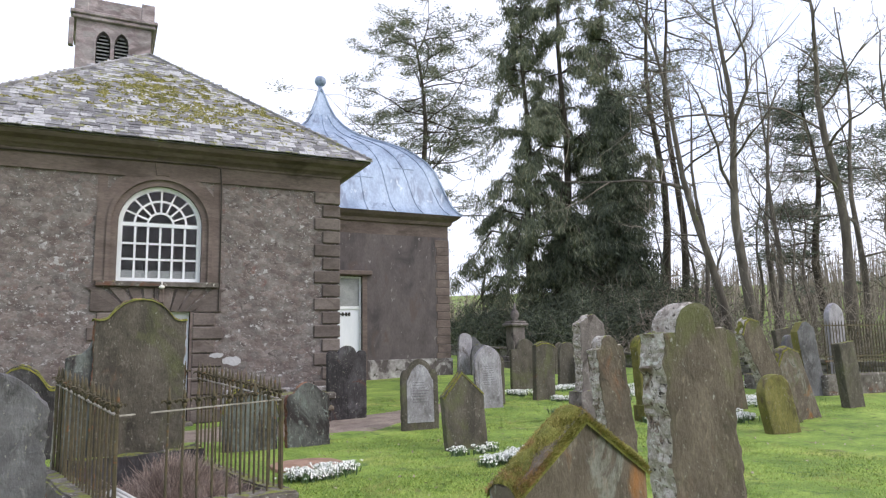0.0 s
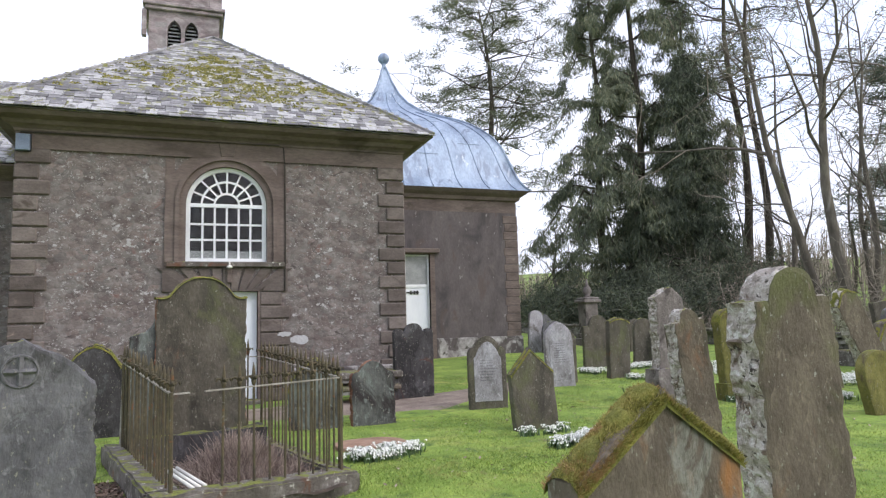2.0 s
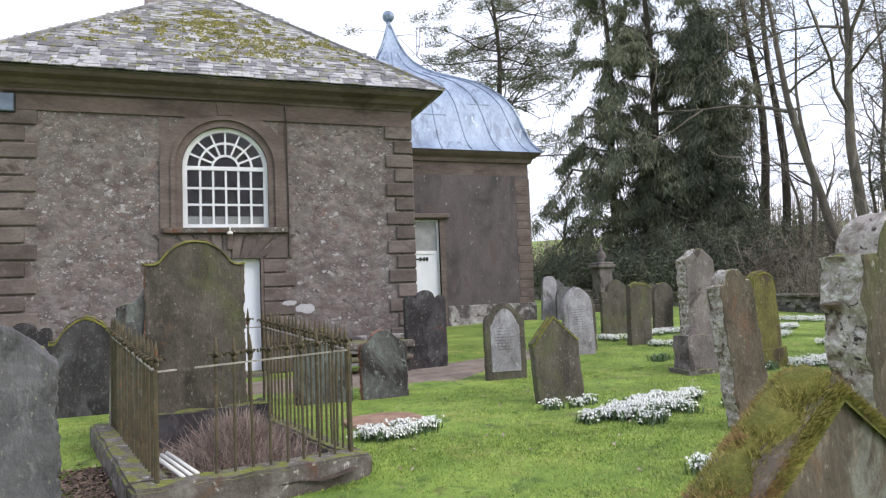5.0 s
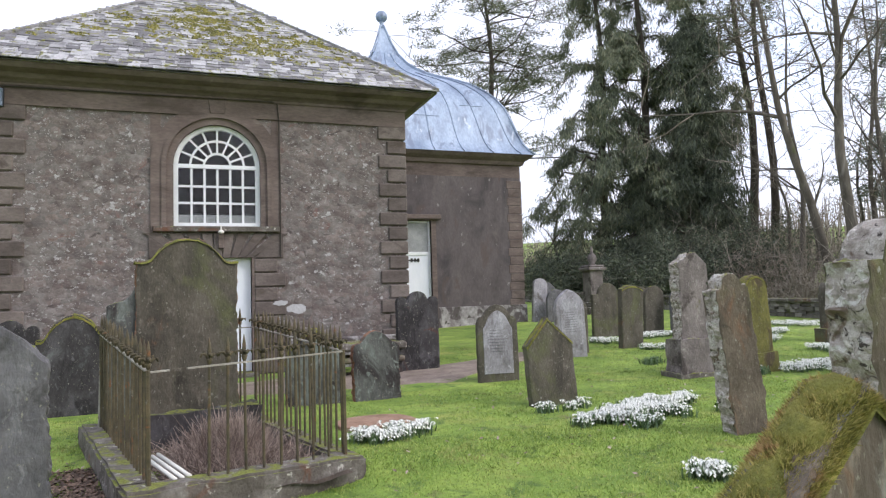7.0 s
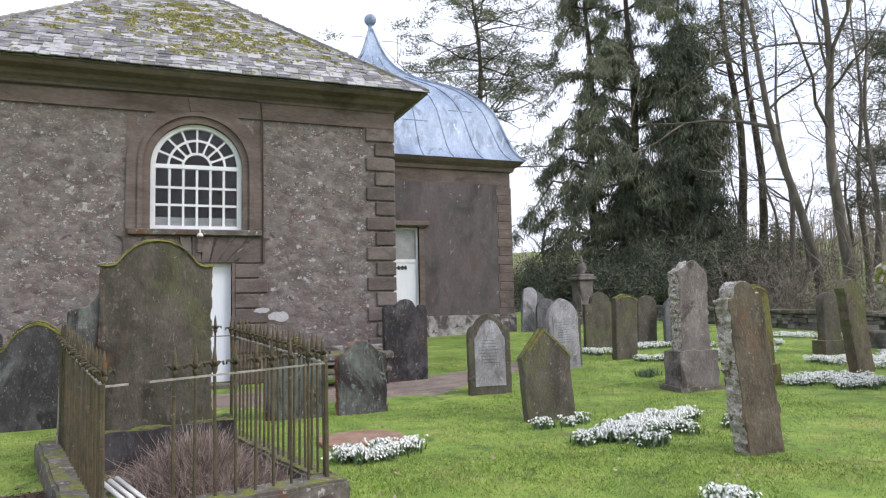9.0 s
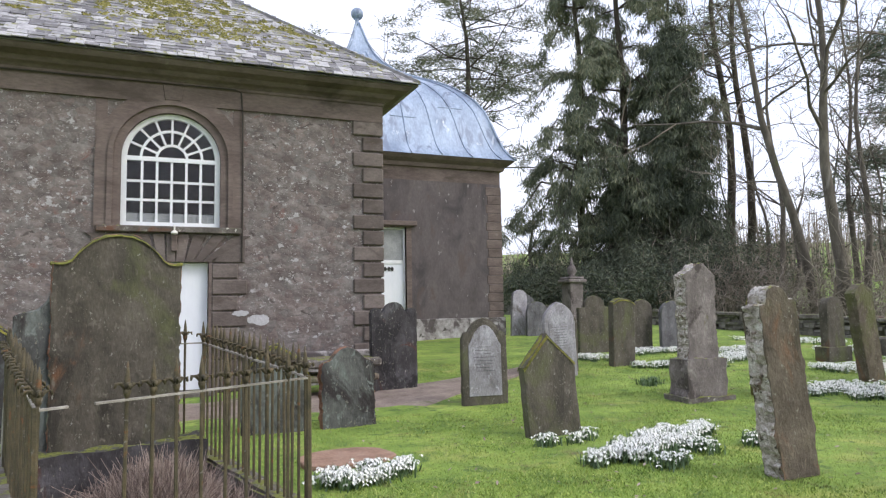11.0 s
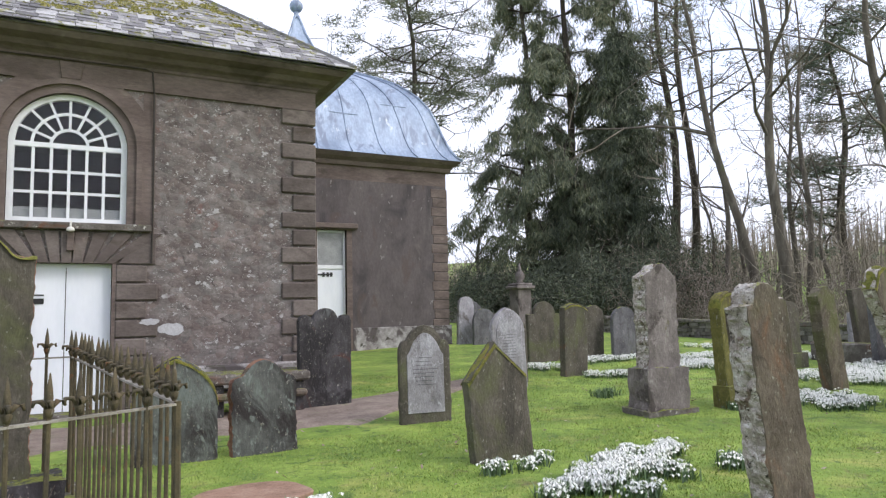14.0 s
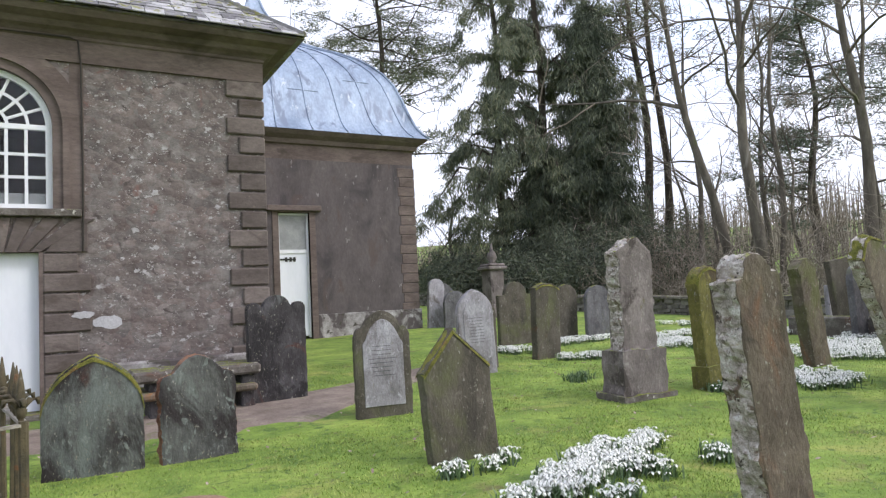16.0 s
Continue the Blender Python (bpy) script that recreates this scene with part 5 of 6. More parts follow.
rail_between(front(0), front(0.147))
rail_between(front(0.284), front(1.685))
rail_between((RX0, RY0), (RX0, RY1))
rail_between(front(1.685), (RX1, RY1))
rail_between((RX1 - 0.55, RY1), (RX1, RY1))
for k in range(8):
    upright(*front(0.442 + 0.153 * k))
for k in range(20):
    u = 0.02 + 0.965 * k / 19
    upright(RX0, RY0 + (RY1 - RY0) * u)
    y0 = front(1.685)[1]
    upright(RX1, y0 + (RY1 - y0) * u)
upright(RX1 - 0.18, RY1, rise=0.02)
upright(RX1 - 0.37, RY1, rise=0.02)
for x, y in (front(0), front(1.685), (RX1, RY1), (RX0, RY1)):
    upright(x, y, r=0.018, head=False)
# back stays of the corner posts
bm = bmesh.new()
tube(bm, [(RX0 - 0.02, RY1, 0.1), (RX0 - 0.01, RY1, 0.6), (RX0, RY1, 1.08)], [0.016, 0.016, 0.016], 5)
part("stay", bm, M["rail"], fence)

# dead stalks within the plot
st = Soup()
r_ = np.random.default_rng(5)
k_ = 3000
u = np.stack([np.clip(r_.normal(0.98, 0.29, k_), 0.3, PW - 0.28), np.clip(r_.normal(1.2, 0.42, k_), 0.45, 2.2)], 1)
heap = 0.26 * np.exp(-((u[:, 0] - 0.98) ** 2) / 0.14 - ((u[:, 1] - 1.2) ** 2) / 0.35)
p = np.c_[u, 0.03 + 0.5 * heap]
d = r_.normal(0, 1, (k_, 3)) * [0.10, 0.10, 0.06] + [0, 0, 0.05]
d[:, 2] = np.abs(d[:, 2]) + heap * 0.9
st.rods(p, p + d, np.full(k_, 0.004), np.full(k_, 0.0015))
ob = new("dead_stalks", st.mesh("dead_stalks", M["straw"]))
ob.matrix_world = plot
tagged(ob, "tangle of dry brown stalks inside the plot", "dead plants", kind="stuff")
for k in range(3):
    bm = bmesh.new()
    tube(bm, [(0.22 + 0.05 * k, 0.80 + 0.05 * k, 0.27), (0.33 + 0.055 * k, 0.26 + 0.02 * k, 0.20)], [0.016, 0.016], 8)
    solo("plastic_pipe", bm, M["pipe"], "short white plastic pipe lying in the plot", "pipe", group="pipes in the plot", m=plot, smooth=True)

# flat slab, table tomb, boundary wall
slabm = group_of("ledger_stone", "flat reddish ledger stone sunk in the grass", "grave slab", pose(2.36, 9.12, gz(2.4, 9.1) + 0.02, 0, 0, 6))
bm = prism([(0.46 * math.copysign(abs(math.cos(q)) ** 0.6, math.cos(q)) * (1 + 0.06 * math.sin(3 * q)), 0.34 * math.copysign(abs(math.sin(q)) ** 0.6, math.sin(q)) * (1 + 0.07 * math.cos(4 * q))) for q in (2 * math.pi * k / 30 for k in range(30))], -0.06, 0.022, 0.008)
bmesh.ops.rotate(bm, verts=bm.verts, cent=(0, 0, 0), matrix=Matrix.Rotation(radians(90), 3, "X"))
M["redslab"] = mat("reddish_slab", [(0.20, 0.12, 0.085), (0.29, 0.18, 0.13), (0.36, 0.25, 0.19)], 4, 0.9, 0.5, 30, moss=(GREEN, -0.25, 0.5))
part("slab", bm, M["redslab"], slabm)
tomb = group_of("table_tomb", "low mossy table tomb against the church wall", "tomb", pose(3.35, 13.75, gz(3.3, 13.7)))
part("top_slab", boxes((-0.85, 0.75, -0.42, 0.42, 0.46, 0.60), bevel=0.03), M["kerb"], tomb)
part("lower_slab", boxes((-0.80, 0.70, -0.45, 0.45, 0.24, 0.34), bevel=0.03), M["crusted"], tomb)
for x in (-0.65, 0.5):
    part("support", boxes((x, x + 0.18, -0.34, 0.34, -0.1, 0.46), bevel=0.02), M["dark"], tomb)

wall = group_of("boundary_wall", "low mossy rubble boundary wall with coping", "wall", kind="structure")
r_ = random.Random(11)
bmw = bmesh.new()
yk = 8.0
while yk < 44:
    zg = gz(19.2, yk)
    zc = zg - 0.15
    while zc < zg + 0.52:
        hh = r_.uniform(0.07, 0.15)
        yy = yk + r_.uniform(-0.12, 0.12)
        while yy < yk + 0.9:
            ln = r_.uniform(0.14, 0.42)
            box(bmw, 19.0 + r_.uniform(-0.05, 0.05), 19.45, yy, yy + ln - 0.02, zc + r_.uniform(-0.012, 0.012), zc + hh - 0.012)
            yy += ln
        zc += hh
    yk += 1.0
w_ = part("masonry", bmw, mat("wall_rubble", [(0.10, 0.092, 0.085), (0.17, 0.158, 0.145), (0.26, 0.245, 0.23)], 3.5, 0.95, 0.8, 20, islands=0.45, moss=(GREEN, 0.05, 0.5), stains=[((0.10, 0.11, 0.05), 1.5, 0.55, 0.68)]), wall)
w_["kind"] = "stuff"
bm = bmesh.new()
r_ = random.Random(4)
yk = 8.0
while yk < 44:
    ln = r_.uniform(0.5, 0.9)
    zt = gz(19.2, yk + ln / 2) + 0.50
    box(bm, 18.93 + r_.uniform(-0.03, 0.03), 19.5, yk, yk + ln - 0.015, zt, zt + r_.uniform(0.09, 0.14), bevel=0.02)
    yk += ln
cop = part("coping", bm, M["kerb"], wall, "mossy coping stones")
cop["kind"] = "stuff"
post = solo("wooden_post", boxes((-0.09, 0.09, -0.06, 0.06, -0.2, 1.0), bevel=0.015), M["pale"], "pale upright post by the wall", "post", m=pose(17.0, 13.2, gz(17, 13.2), 0, 1, 0))

# far railings round a plot at the edge
fr = group_of("far_railing", "dark iron railing on a raised stone kerb", "railing", pose(18.2, 10.72, 0.16, 0, 0, -4))
part("kerb", boxes((-2.8, 2.8, -0.16, 0.16, -0.4, 0.5), bevel=0.04), M["kerb"], fr)
part("end_kerb", boxes((-2.8, -2.5, 0.17, 2.4, -0.4, 0.46), bevel=0.04), M["kerb"], fr)
for z in (0.80, 0.90, 1.66):
    part("rail", boxes((-2.6, 2.6, -0.014, 0.014, z, z + 0.035)), M["iron"], fr)
for k in range(48):
    bm = bmesh.new()
    tube(bm, [(-2.55 + 0.108 * k, 0, 0.45), (-2.55 + 0.108 * k, 0, 1.74), (-2.55 + 0.108 * k, 0, 1.82)], [0.012, 0.012, 0.002], 5)
    part("upright", bm, M["iron"], fr)


# ---- snowdrops and grass ----
def snowdrops(x, y, a, b, rz, n_flowers, n_leaves, seed, height=0.11):
    r = np.random.default_rng(seed)

    m_ = max(3, int(a * b * 110))
    ht, hs = r.uniform(0, 2 * np.pi, m_), np.sqrt(r.uniform(0, 1, m_))
    hubs = np.c_[a * hs * np.cos(ht), b * hs * np.sin(ht)]

    def spots(n):
        pick = r.integers(0, len(hubs), n)
        px, py = hubs[pick, 0] + r.normal(0, 0.062, n), hubs[pick, 1] + r.normal(0, 0.052, n)
        c, sn = math.cos(radians(rz)), math.sin(radians(rz))
        wx, wy = x + c * px - sn * py, y + sn * px + c * py
        return np.c_[wx, wy, [gz(u_, v_) for u_, v_ in zip(wx, wy)]]

    top = group_of("snowdrops", "clump of white snowdrops with grey-green leaves in the grass", "flowers", group="snowdrop clumps", kind="stuff")
    lv = Soup()
    p = spots(n_leaves)
    t = r.uniform(0, 2 * np.pi, n_leaves)
    o = np.c_[np.cos(t), np.sin(t), 0 * t]
    h = height * r.uniform(0.7, 1.5, n_leaves)
    side = np.c_[-np.sin(t), np.cos(t), 0 * t] * 0.0075
    q = p + o * 0.03 * r.uniform(0, 1.6, n_leaves)[:, None] + np.c_[0 * h, 0 * h, h * 0.65]
    e = q + o * 0.05 * r.uniform(0, 1.2, n_leaves)[:, None] + np.c_[0 * h, 0 * h, h * 0.3]
    lv.quads(p - side, p + side, q + side, q - side)
    lv.tris(q - side, q + side, e)
    ob = new("leaves", lv.mesh("leaves", M["leaf"]))
    ob.parent = top
    ob["kind"] = "stuff"
    n_flowers = int(n_flowers * 2.3)
    fl = Soup()
    p = spots(n_flowers)
    p[:, 2] += height * r.uniform(0.55, 1.35, n_flowers)
    for k in range(3):
        t = r.uniform(0, 2 * np.pi, n_flowers) if k == 0 else t + 2.094
        o = np.c_[np.cos(t), np.sin(t), 0 * t]
        sd = np.c_[-np.sin(t), np.cos(t), 0 * t] * 0.0115
        mid_ = p + o * 0.019 + [0, 0, -0.009]
        low = p + o * 0.029 + [0, 0, -0.023]
        fl.quads(p, mid_ + sd, low, mid_ - sd)
    ob = new("blossoms", fl.mesh("blossoms", M["petal"]))
    ob.parent = top
    ob["kind"] = "stuff"


for row in ((4.85, 7.95, 0.55, 0.26, 22, 520, 800), (5.85, 8.40, 0.66, 0.28, 22, 620, 900), (2.40, 8.28, 0.56, 0.17, 9, 330, 420), (4.72, 8.80, 0.32, 0.12, 5, 60, 200), (4.22, 5.62, 0.17, 0.14, 0, 90, 160),
            (10.25, 9.9, 0.95, 0.30, -8, 420, 600), (10.45, 9.3, 0.55, 0.3, -10, 320, 500), (13.0, 10.9, 1.15, 0.7, -60, 900, 900), (14.6, 11.3, 1.2, 0.5, 20, 700, 600), (12.6, 13.7, 0.85, 0.55, 0, 650, 600), (13.9, 14.9, 1.1, 0.4, 0, 500, 400),
            (9.9, 15.4, 0.55, 0.3, -60, 260, 300), (10.1, 13.75, 0.42, 0.2, -20, 200, 260), (11.8, 15.9, 1.0, 0.3, 0, 380, 400), (6.45, 7.85, 0.14, 0.12, 0, 16, 130), (8.4, 12.0, 0.26, 0.14, 0, 0, 200), (9.0, 10.0, 0.2, 0.13, 0, 5, 130),
            (5.7, 7.9, 0.3, 0.18, 20, 40, 160), (15.8, 13.5, 1.0, 0.4, -40, 420, 300), (11.0, 13.0, 0.3, 0.2, 0, 60, 120), (6.85, 13.2, 0.1, 0.08, 0, 18, 30), (16.6, 16.0, 1.4, 0.5, -60, 500, 300), (5.0, 7.55, 0.22, 0.12, 20, 30, 160)):
    snowdrops(*row, seed=int(row[0] * 100))


def build_blades():
    r = np.random.default_rng(3)
    so = Soup()
    for n, x0, x1, y0, y1, hgt in ((120000, -2.5, 9, 4.2, 11.5, 0.022), (50000, 5, 15, 8.5, 17, 0.026), (9000, -1.8, 0.3, 5.5, 9.5, 0.032), (40000, 1.0, 6, 4, 8, 0.022)):
        x, y = r.uniform(x0, x1, n), r.uniform(y0, y1, n)
        z = np.array([gz(a, b) for a, b in zip(x, y)])
        p = np.c_[x, y, z - 0.004]
        t = r.uniform(0, 2 * np.pi, n)
        sd = np.c_[np.cos(t), np.sin(t), 0 * t] * 0.0045
        h = hgt * r.uniform(0.5, 1.5, n)
        tip = p + np.c_[r.normal(0, 0.016, n), r.normal(0, 0.016, n), h]
        so.tris(p - sd, p + sd, tip)
    tagged(new("grass_blades", so.mesh("grass_blades", M["blade"])), "short green grass blades on the lawn", "grass", kind="stuff")


build_blades()


def fallen_leaves():
    r = np.random.default_rng(9)
    so = Soup()
    n = 700
    x, y = np.r_[r.uniform(0.5, 12, 500), r.uniform(-1.2, 0.1, 200)], np.r_[r.uniform(5, 14, 500), r.uniform(5.8, 8.5, 200)]
    p = np.c_[x, y, [gz(a, b) + 0.028 for a, b in zip(x, y)]]
    t = r.uniform(0, 6.28, n)
    a = np.c_[np.cos(t), np.sin(t), r.normal(0, 0.3, n)] * 0.026
    b = np.c_[-np.sin(t), np.cos(t), r.normal(0, 0.3, n)] * 0.014
    so.quads(p - a, p - b, p + a, p + b)
    tagged(new("fallen_leaves", so.mesh("fallen_leaves", M["straw"])), "scattered dry brown leaves on the grass", "leaves", kind="stuff")


fallen_leaves()


def leaf_litter():
    """A bare, leaf-strewn strip along the outside of the grave kerb."""
    r = np.random.default_rng(19)
    so = Soup()
    n = 2600
    v, u = r.uniform(-0.5, 1.9, n), -0.08 - np.abs(r.normal(0, 0.22, n))
    w = np.array([plot @ Vector((a, b, 0)) for a, b in zip(u, v)])
    p = np.c_[w[:, 0], w[:, 1], [gz(a, b) + 0.03 for a, b in w[:, :2]]]
    t = r.uniform(0, 6.28, n)
    a = np.c_[np.cos(t), np.sin(t), r.normal(0, 0.35, n)] * r.uniform(0.015, 0.035, (n, 1))
    b = np.c_[-np.sin(t), np.cos(t), r.normal(0, 0.35, n)] * r.uniform(0.008, 0.018, (n, 1))
    so.quads(p - a, p - b, p + a, p + b)
    tagged(new("leaf_litter", so.mesh("leaf_litter", M["litter"])), "brown leaf litter on bare earth beside the kerb", "leaves", kind="stuff")


leaf_litter()


# ---- trees ----
def limb(start, heading, length, bend, n, r):
    """Points of a wandering limb."""
    pts = [np.array(start, float)]
    d = np.array(heading, float)
    d /= np.linalg.norm(d)
    for _ in range(n):
        d = d + r.normal(0, bend, 3)
        d /= np.linalg.norm(d)
        pts.append(pts[-1] + d * length / n)
    return pts


def conifer(x, y, h, spread, first, seed, foliage, label, density=1.0, trunk_r=0.28, droop=0.35, leaves=26000, gaps=0.12, leafsize=0.34, upper=1.0, lean=(0, 0), thin=-0.1):
    """An evergreen: a tapered trunk, drooping limbs and sprays of foliage hanging from them."""
    r = np.random.default_rng(seed)
    leaves = int(leaves * 1.7)
    z0 = min(gz(x, y), 0.9)
    top = group_of("conifer_tree", label, "tree", pose(x, y, z0), group="trees behind the churchyard")
    bm = bmesh.new()
    n = 9
    tube(bm, [(lean[0] * k / n + 0.12 * math.sin(k * 1.3 + seed), lean[1] * k / n + 0.12 * math.cos(k * 1.7 + seed), h * k / n - (0.3 if k == 0 else 0)) for k in range(n + 1)], [trunk_r * (1 - 0.93 * k / n) for k in range(n + 1)], 9)
    part("trunk", bm, M["pinebark"], top, smooth=True)
    wood, crown = Soup(), Soup()
    base, tip, reach = [], [], []
    zz = first
    while zz < h * 0.985:
        s = (zz - first) / (h - first)
        length = spread * ((1 - s) ** 0.75) * upper + 0.35
        for k in range(int(r.integers(3, 6))):
            if r.random() < gaps:
                continue
            t = r.uniform(0, 2 * np.pi)
            ln = length * r.uniform(0.55, 1.12)
            o = np.array([math.cos(t), math.sin(t), 0])
            c = np.array([lean[0] * zz / h, lean[1] * zz / h, zz])
            p1 = c + o * ln * 0.5 + [0, 0, ln * 0.10]
            p2 = c + o * ln + [0, 0, -ln * droop * r.uniform(0.5, 1.3)]
            wood.rods([c, p1], [p1, p2], [0.05 + 0.012 * ln, 0.03 + 0.006 * ln], [0.03 + 0.006 * ln, 0.008])
            base += [c, p1]
            tip += [p1, p2]
            reach += [0.35 * ln, ln]
        zz += r.uniform(0.35, 0.62) * max(0.6, h / 18) / density
    base, tip, reach = np.array(base), np.array(tip), np.array(reach)
    w = reach / reach.sum()
    pick = r.choice(len(base), leaves, p=w)
    s = r.uniform(0.15, 1.05, leaves)[:, None]
    p = base[pick] + (tip[pick] - base[pick]) * s + r.normal(0, 1, (leaves, 3)) * [0.28, 0.28, 0.20]
    clump = np.array([noise.noise((a * 1.2, b * 1.2, c * 1.2 + seed)) for a, b, c in p])
    p = p[clump > thin]
    k = len(p)
    d = r.normal(0, 1, (k, 3)) * [0.5, 0.5, 0.3] + [0, 0, -0.9]
    d /= np.linalg.norm(d, axis=1, keepdims=True)
    sd = np.cross(d, r.normal(0, 1, (k, 3)))
    sd /= np.linalg.norm(sd, axis=1, keepdims=True)
    ln = leafsize * r.uniform(0.6, 1.7, (k, 1))
    crown.quads(p, p + d * ln * 0.45 + sd * ln * 0.062, p + d * ln, p + d * ln * 0.45 - sd * ln * 0.062)
    o = new("limb_work", wood.mesh("limb_work", M["pinebark"]))
    o.parent = top
    o["kind"] = "stuff"
    o = new("crown", crown.mesh("crown", M[foliage]))
    o.parent = top


def pine(x, y, h, seed, label, clumps, trunk_r=0.3, foliage="pine", lean=(0, 0), leaves=420, first=0.35, reach=0.26):
    """A pine: bare crooked limbs that carry flat pads of needles; clumps counts the pads."""
    r = np.random.default_rng(seed)
    z0 = min(gz(x, y), 0.9)
    top = group_of("pine_tree", label, "tree", pose(x, y, z0), group="trees behind the churchyard")
    bm = bmesh.new()
    n = 10
    axis = [(lean[0] * (k / n) ** 1.3 + 0.25 * math.sin(k * 0.9 + seed), lean[1] * k / n + 0.2 * math.cos(k * 1.1 + seed), h * k / n - (0.3 if k == 0 else 0)) for k in range(n + 1)]
    tube(bm, axis, [trunk_r * (1 - 0.85 * k / n) for k in range(n + 1)], 9)
    part("trunk", bm, M["pinebark"], top, smooth=True)
    wood, crown = Soup(), Soup()
    for c_ in range(clumps):
        s = first + (1 - first) * (c_ + r.uniform(0, 1)) / clumps
        k = min(n - 1, int(s * n))
        a = np.array(axis[k]) + (np.array(axis[k + 1]) - np.array(axis[k])) * (s * n - k)
        t = r.uniform(0, 2 * np.pi)
        ln = h * reach * r.uniform(0.45, 1.1) * (1.15 - 0.75 * max(0, s - 0.5) * 2 * 0.8)
        pts = limb(a, (math.cos(t), math.sin(t), r.uniform(-0.05, 0.45)), ln, 0.22, 5, r)
        wood.rods(pts[:-1], pts[1:], 0.075 - 0.012 * np.arange(5), 0.063 - 0.012 * np.arange(5))
        for q in range(2, 6):
            for _ in range(2):
                sub = limb(pts[q], (r.normal(), r.normal(), r.normal(0.15, 0.35)), ln * r.uniform(0.18, 0.34), 0.3, 3, r)
                wood.rods(sub[:-1], sub[1:], [0.025, 0.018, 0.012], [0.018, 0.012, 0.005])
                m_ = leaves // 7
                ctr = sub[-1] + r.normal(0, 1, (m_, 3)) * [0.36, 0.36, 0.13]
                d = r.normal(0, 1, (m_, 3)) * [1, 1, 0.5] + [0, 0, 0.25]
                d /= np.linalg.norm(d, axis=1, keepdims=True)
                sd = np.cross(d, r.normal(0, 1, (m_, 3)))
                sd /= np.linalg.norm(sd, axis=1, keepdims=True)
                l_ = 0.30 * r.uniform(0.5, 1.3, (m_, 1))
                crown.quads(ctr, ctr + d * l_ * 0.5 + sd * l_ * 0.09, ctr + d * l_, ctr + d * l_ * 0.5 - sd * l_ * 0.09)
    o = new("limb_work", wood.mesh("limb_work", M["pinebark"]))
    o.parent = top
    o["kind"] = "stuff"
    o = new("crown", crown.mesh("crown", M[foliage]))
    o.parent = top


def bare_tree(x, y, h, seed, label, trunk_r=0.26, lean=(0, 0), fork=0.4, depth=4, material="bark", spread=0.55, kids=4, name="bare_tree", limbs=9, arms=()):
    """A leafless tree: a leaning trunk with limbs, branches and twigs."""
    r = np.random.default_rng(seed)
    z0 = min(gz(x, y), 0.9)
    top = group_of(name, label, "tree", pose(x, y, z0), group="trees behind the churchyard")
    bm = bmesh.new()
    n = 9
    axis = [np.array((lean[0] * k / n + 0.14 * math.sin(k * 1.1 + seed), lean[1] * k / n + 0.1 * math.cos(k * 1.4 + seed), h * k / n - (0.3 if k == 0 else 0))) for k in range(n + 1)]
    tube(bm, [tuple(a) for a in axis], [trunk_r * (1 - 0.86 * k / n) for k in range(n + 1)], 9)
    part("trunk", bm, M[material], top, smooth=True)
    wood, twigs = Soup(), Soup()

    def grow(start, heading, ln, rad, level):
        k = 5 if level < 2 else 4
        pts = limb(start, heading, ln, 0.16 + 0.04 * level, k, r)
        rr = rad * (1 - 0.8 * np.arange(k + 1) / k)
        (wood if level < 2 else twigs).rods(pts[:-1], pts[1:], rr[:-1], rr[1:])
        if level >= depth:
            return
        for _ in range(kids):
            j = int(r.integers(1, k + 1))
            hd = np.array(heading) * 0.6 + r.normal(0, spread, 3) + [0, 0, 0.18]
            grow(pts[j], hd, ln * r.uniform(0.35, 0.6), max(0.006, rad * 0.42), level + 1)

    for s, hd, ln, rad in arms:
        i = min(n - 1, int(s * n))
        grow(axis[i] + (axis[i + 1] - axis[i]) * (s * n - i), hd, ln, rad, 1)
    for k in range(limbs):
        s = fork + (1 - fork) * (k + r.uniform(0, 1)) / limbs
        i = min(n - 1, int(s * n))
        a = axis[i] + (axis[i + 1] - axis[i]) * (s * n - i)
        t = r.uniform(0, 2 * np.pi)
        grow(a, (math.cos(t) * 0.8, math.sin(t) * 0.8, r.uniform(0.3, 1.1)), h * r.uniform(0.16, 0.34) * (1.2 - 0.5 * s), trunk_r * 0.36 * (1.15 - s * 0.7), 1)
    o = new("branch_work", wood.mesh("branch_work", M[material]))
    o.parent = top
    o["kind"] = "stuff"
    o = new("twig_crown", twigs.mesh("twig_crown", M["twig"]))
    o.parent = top
    o["kind"] = "stuff"


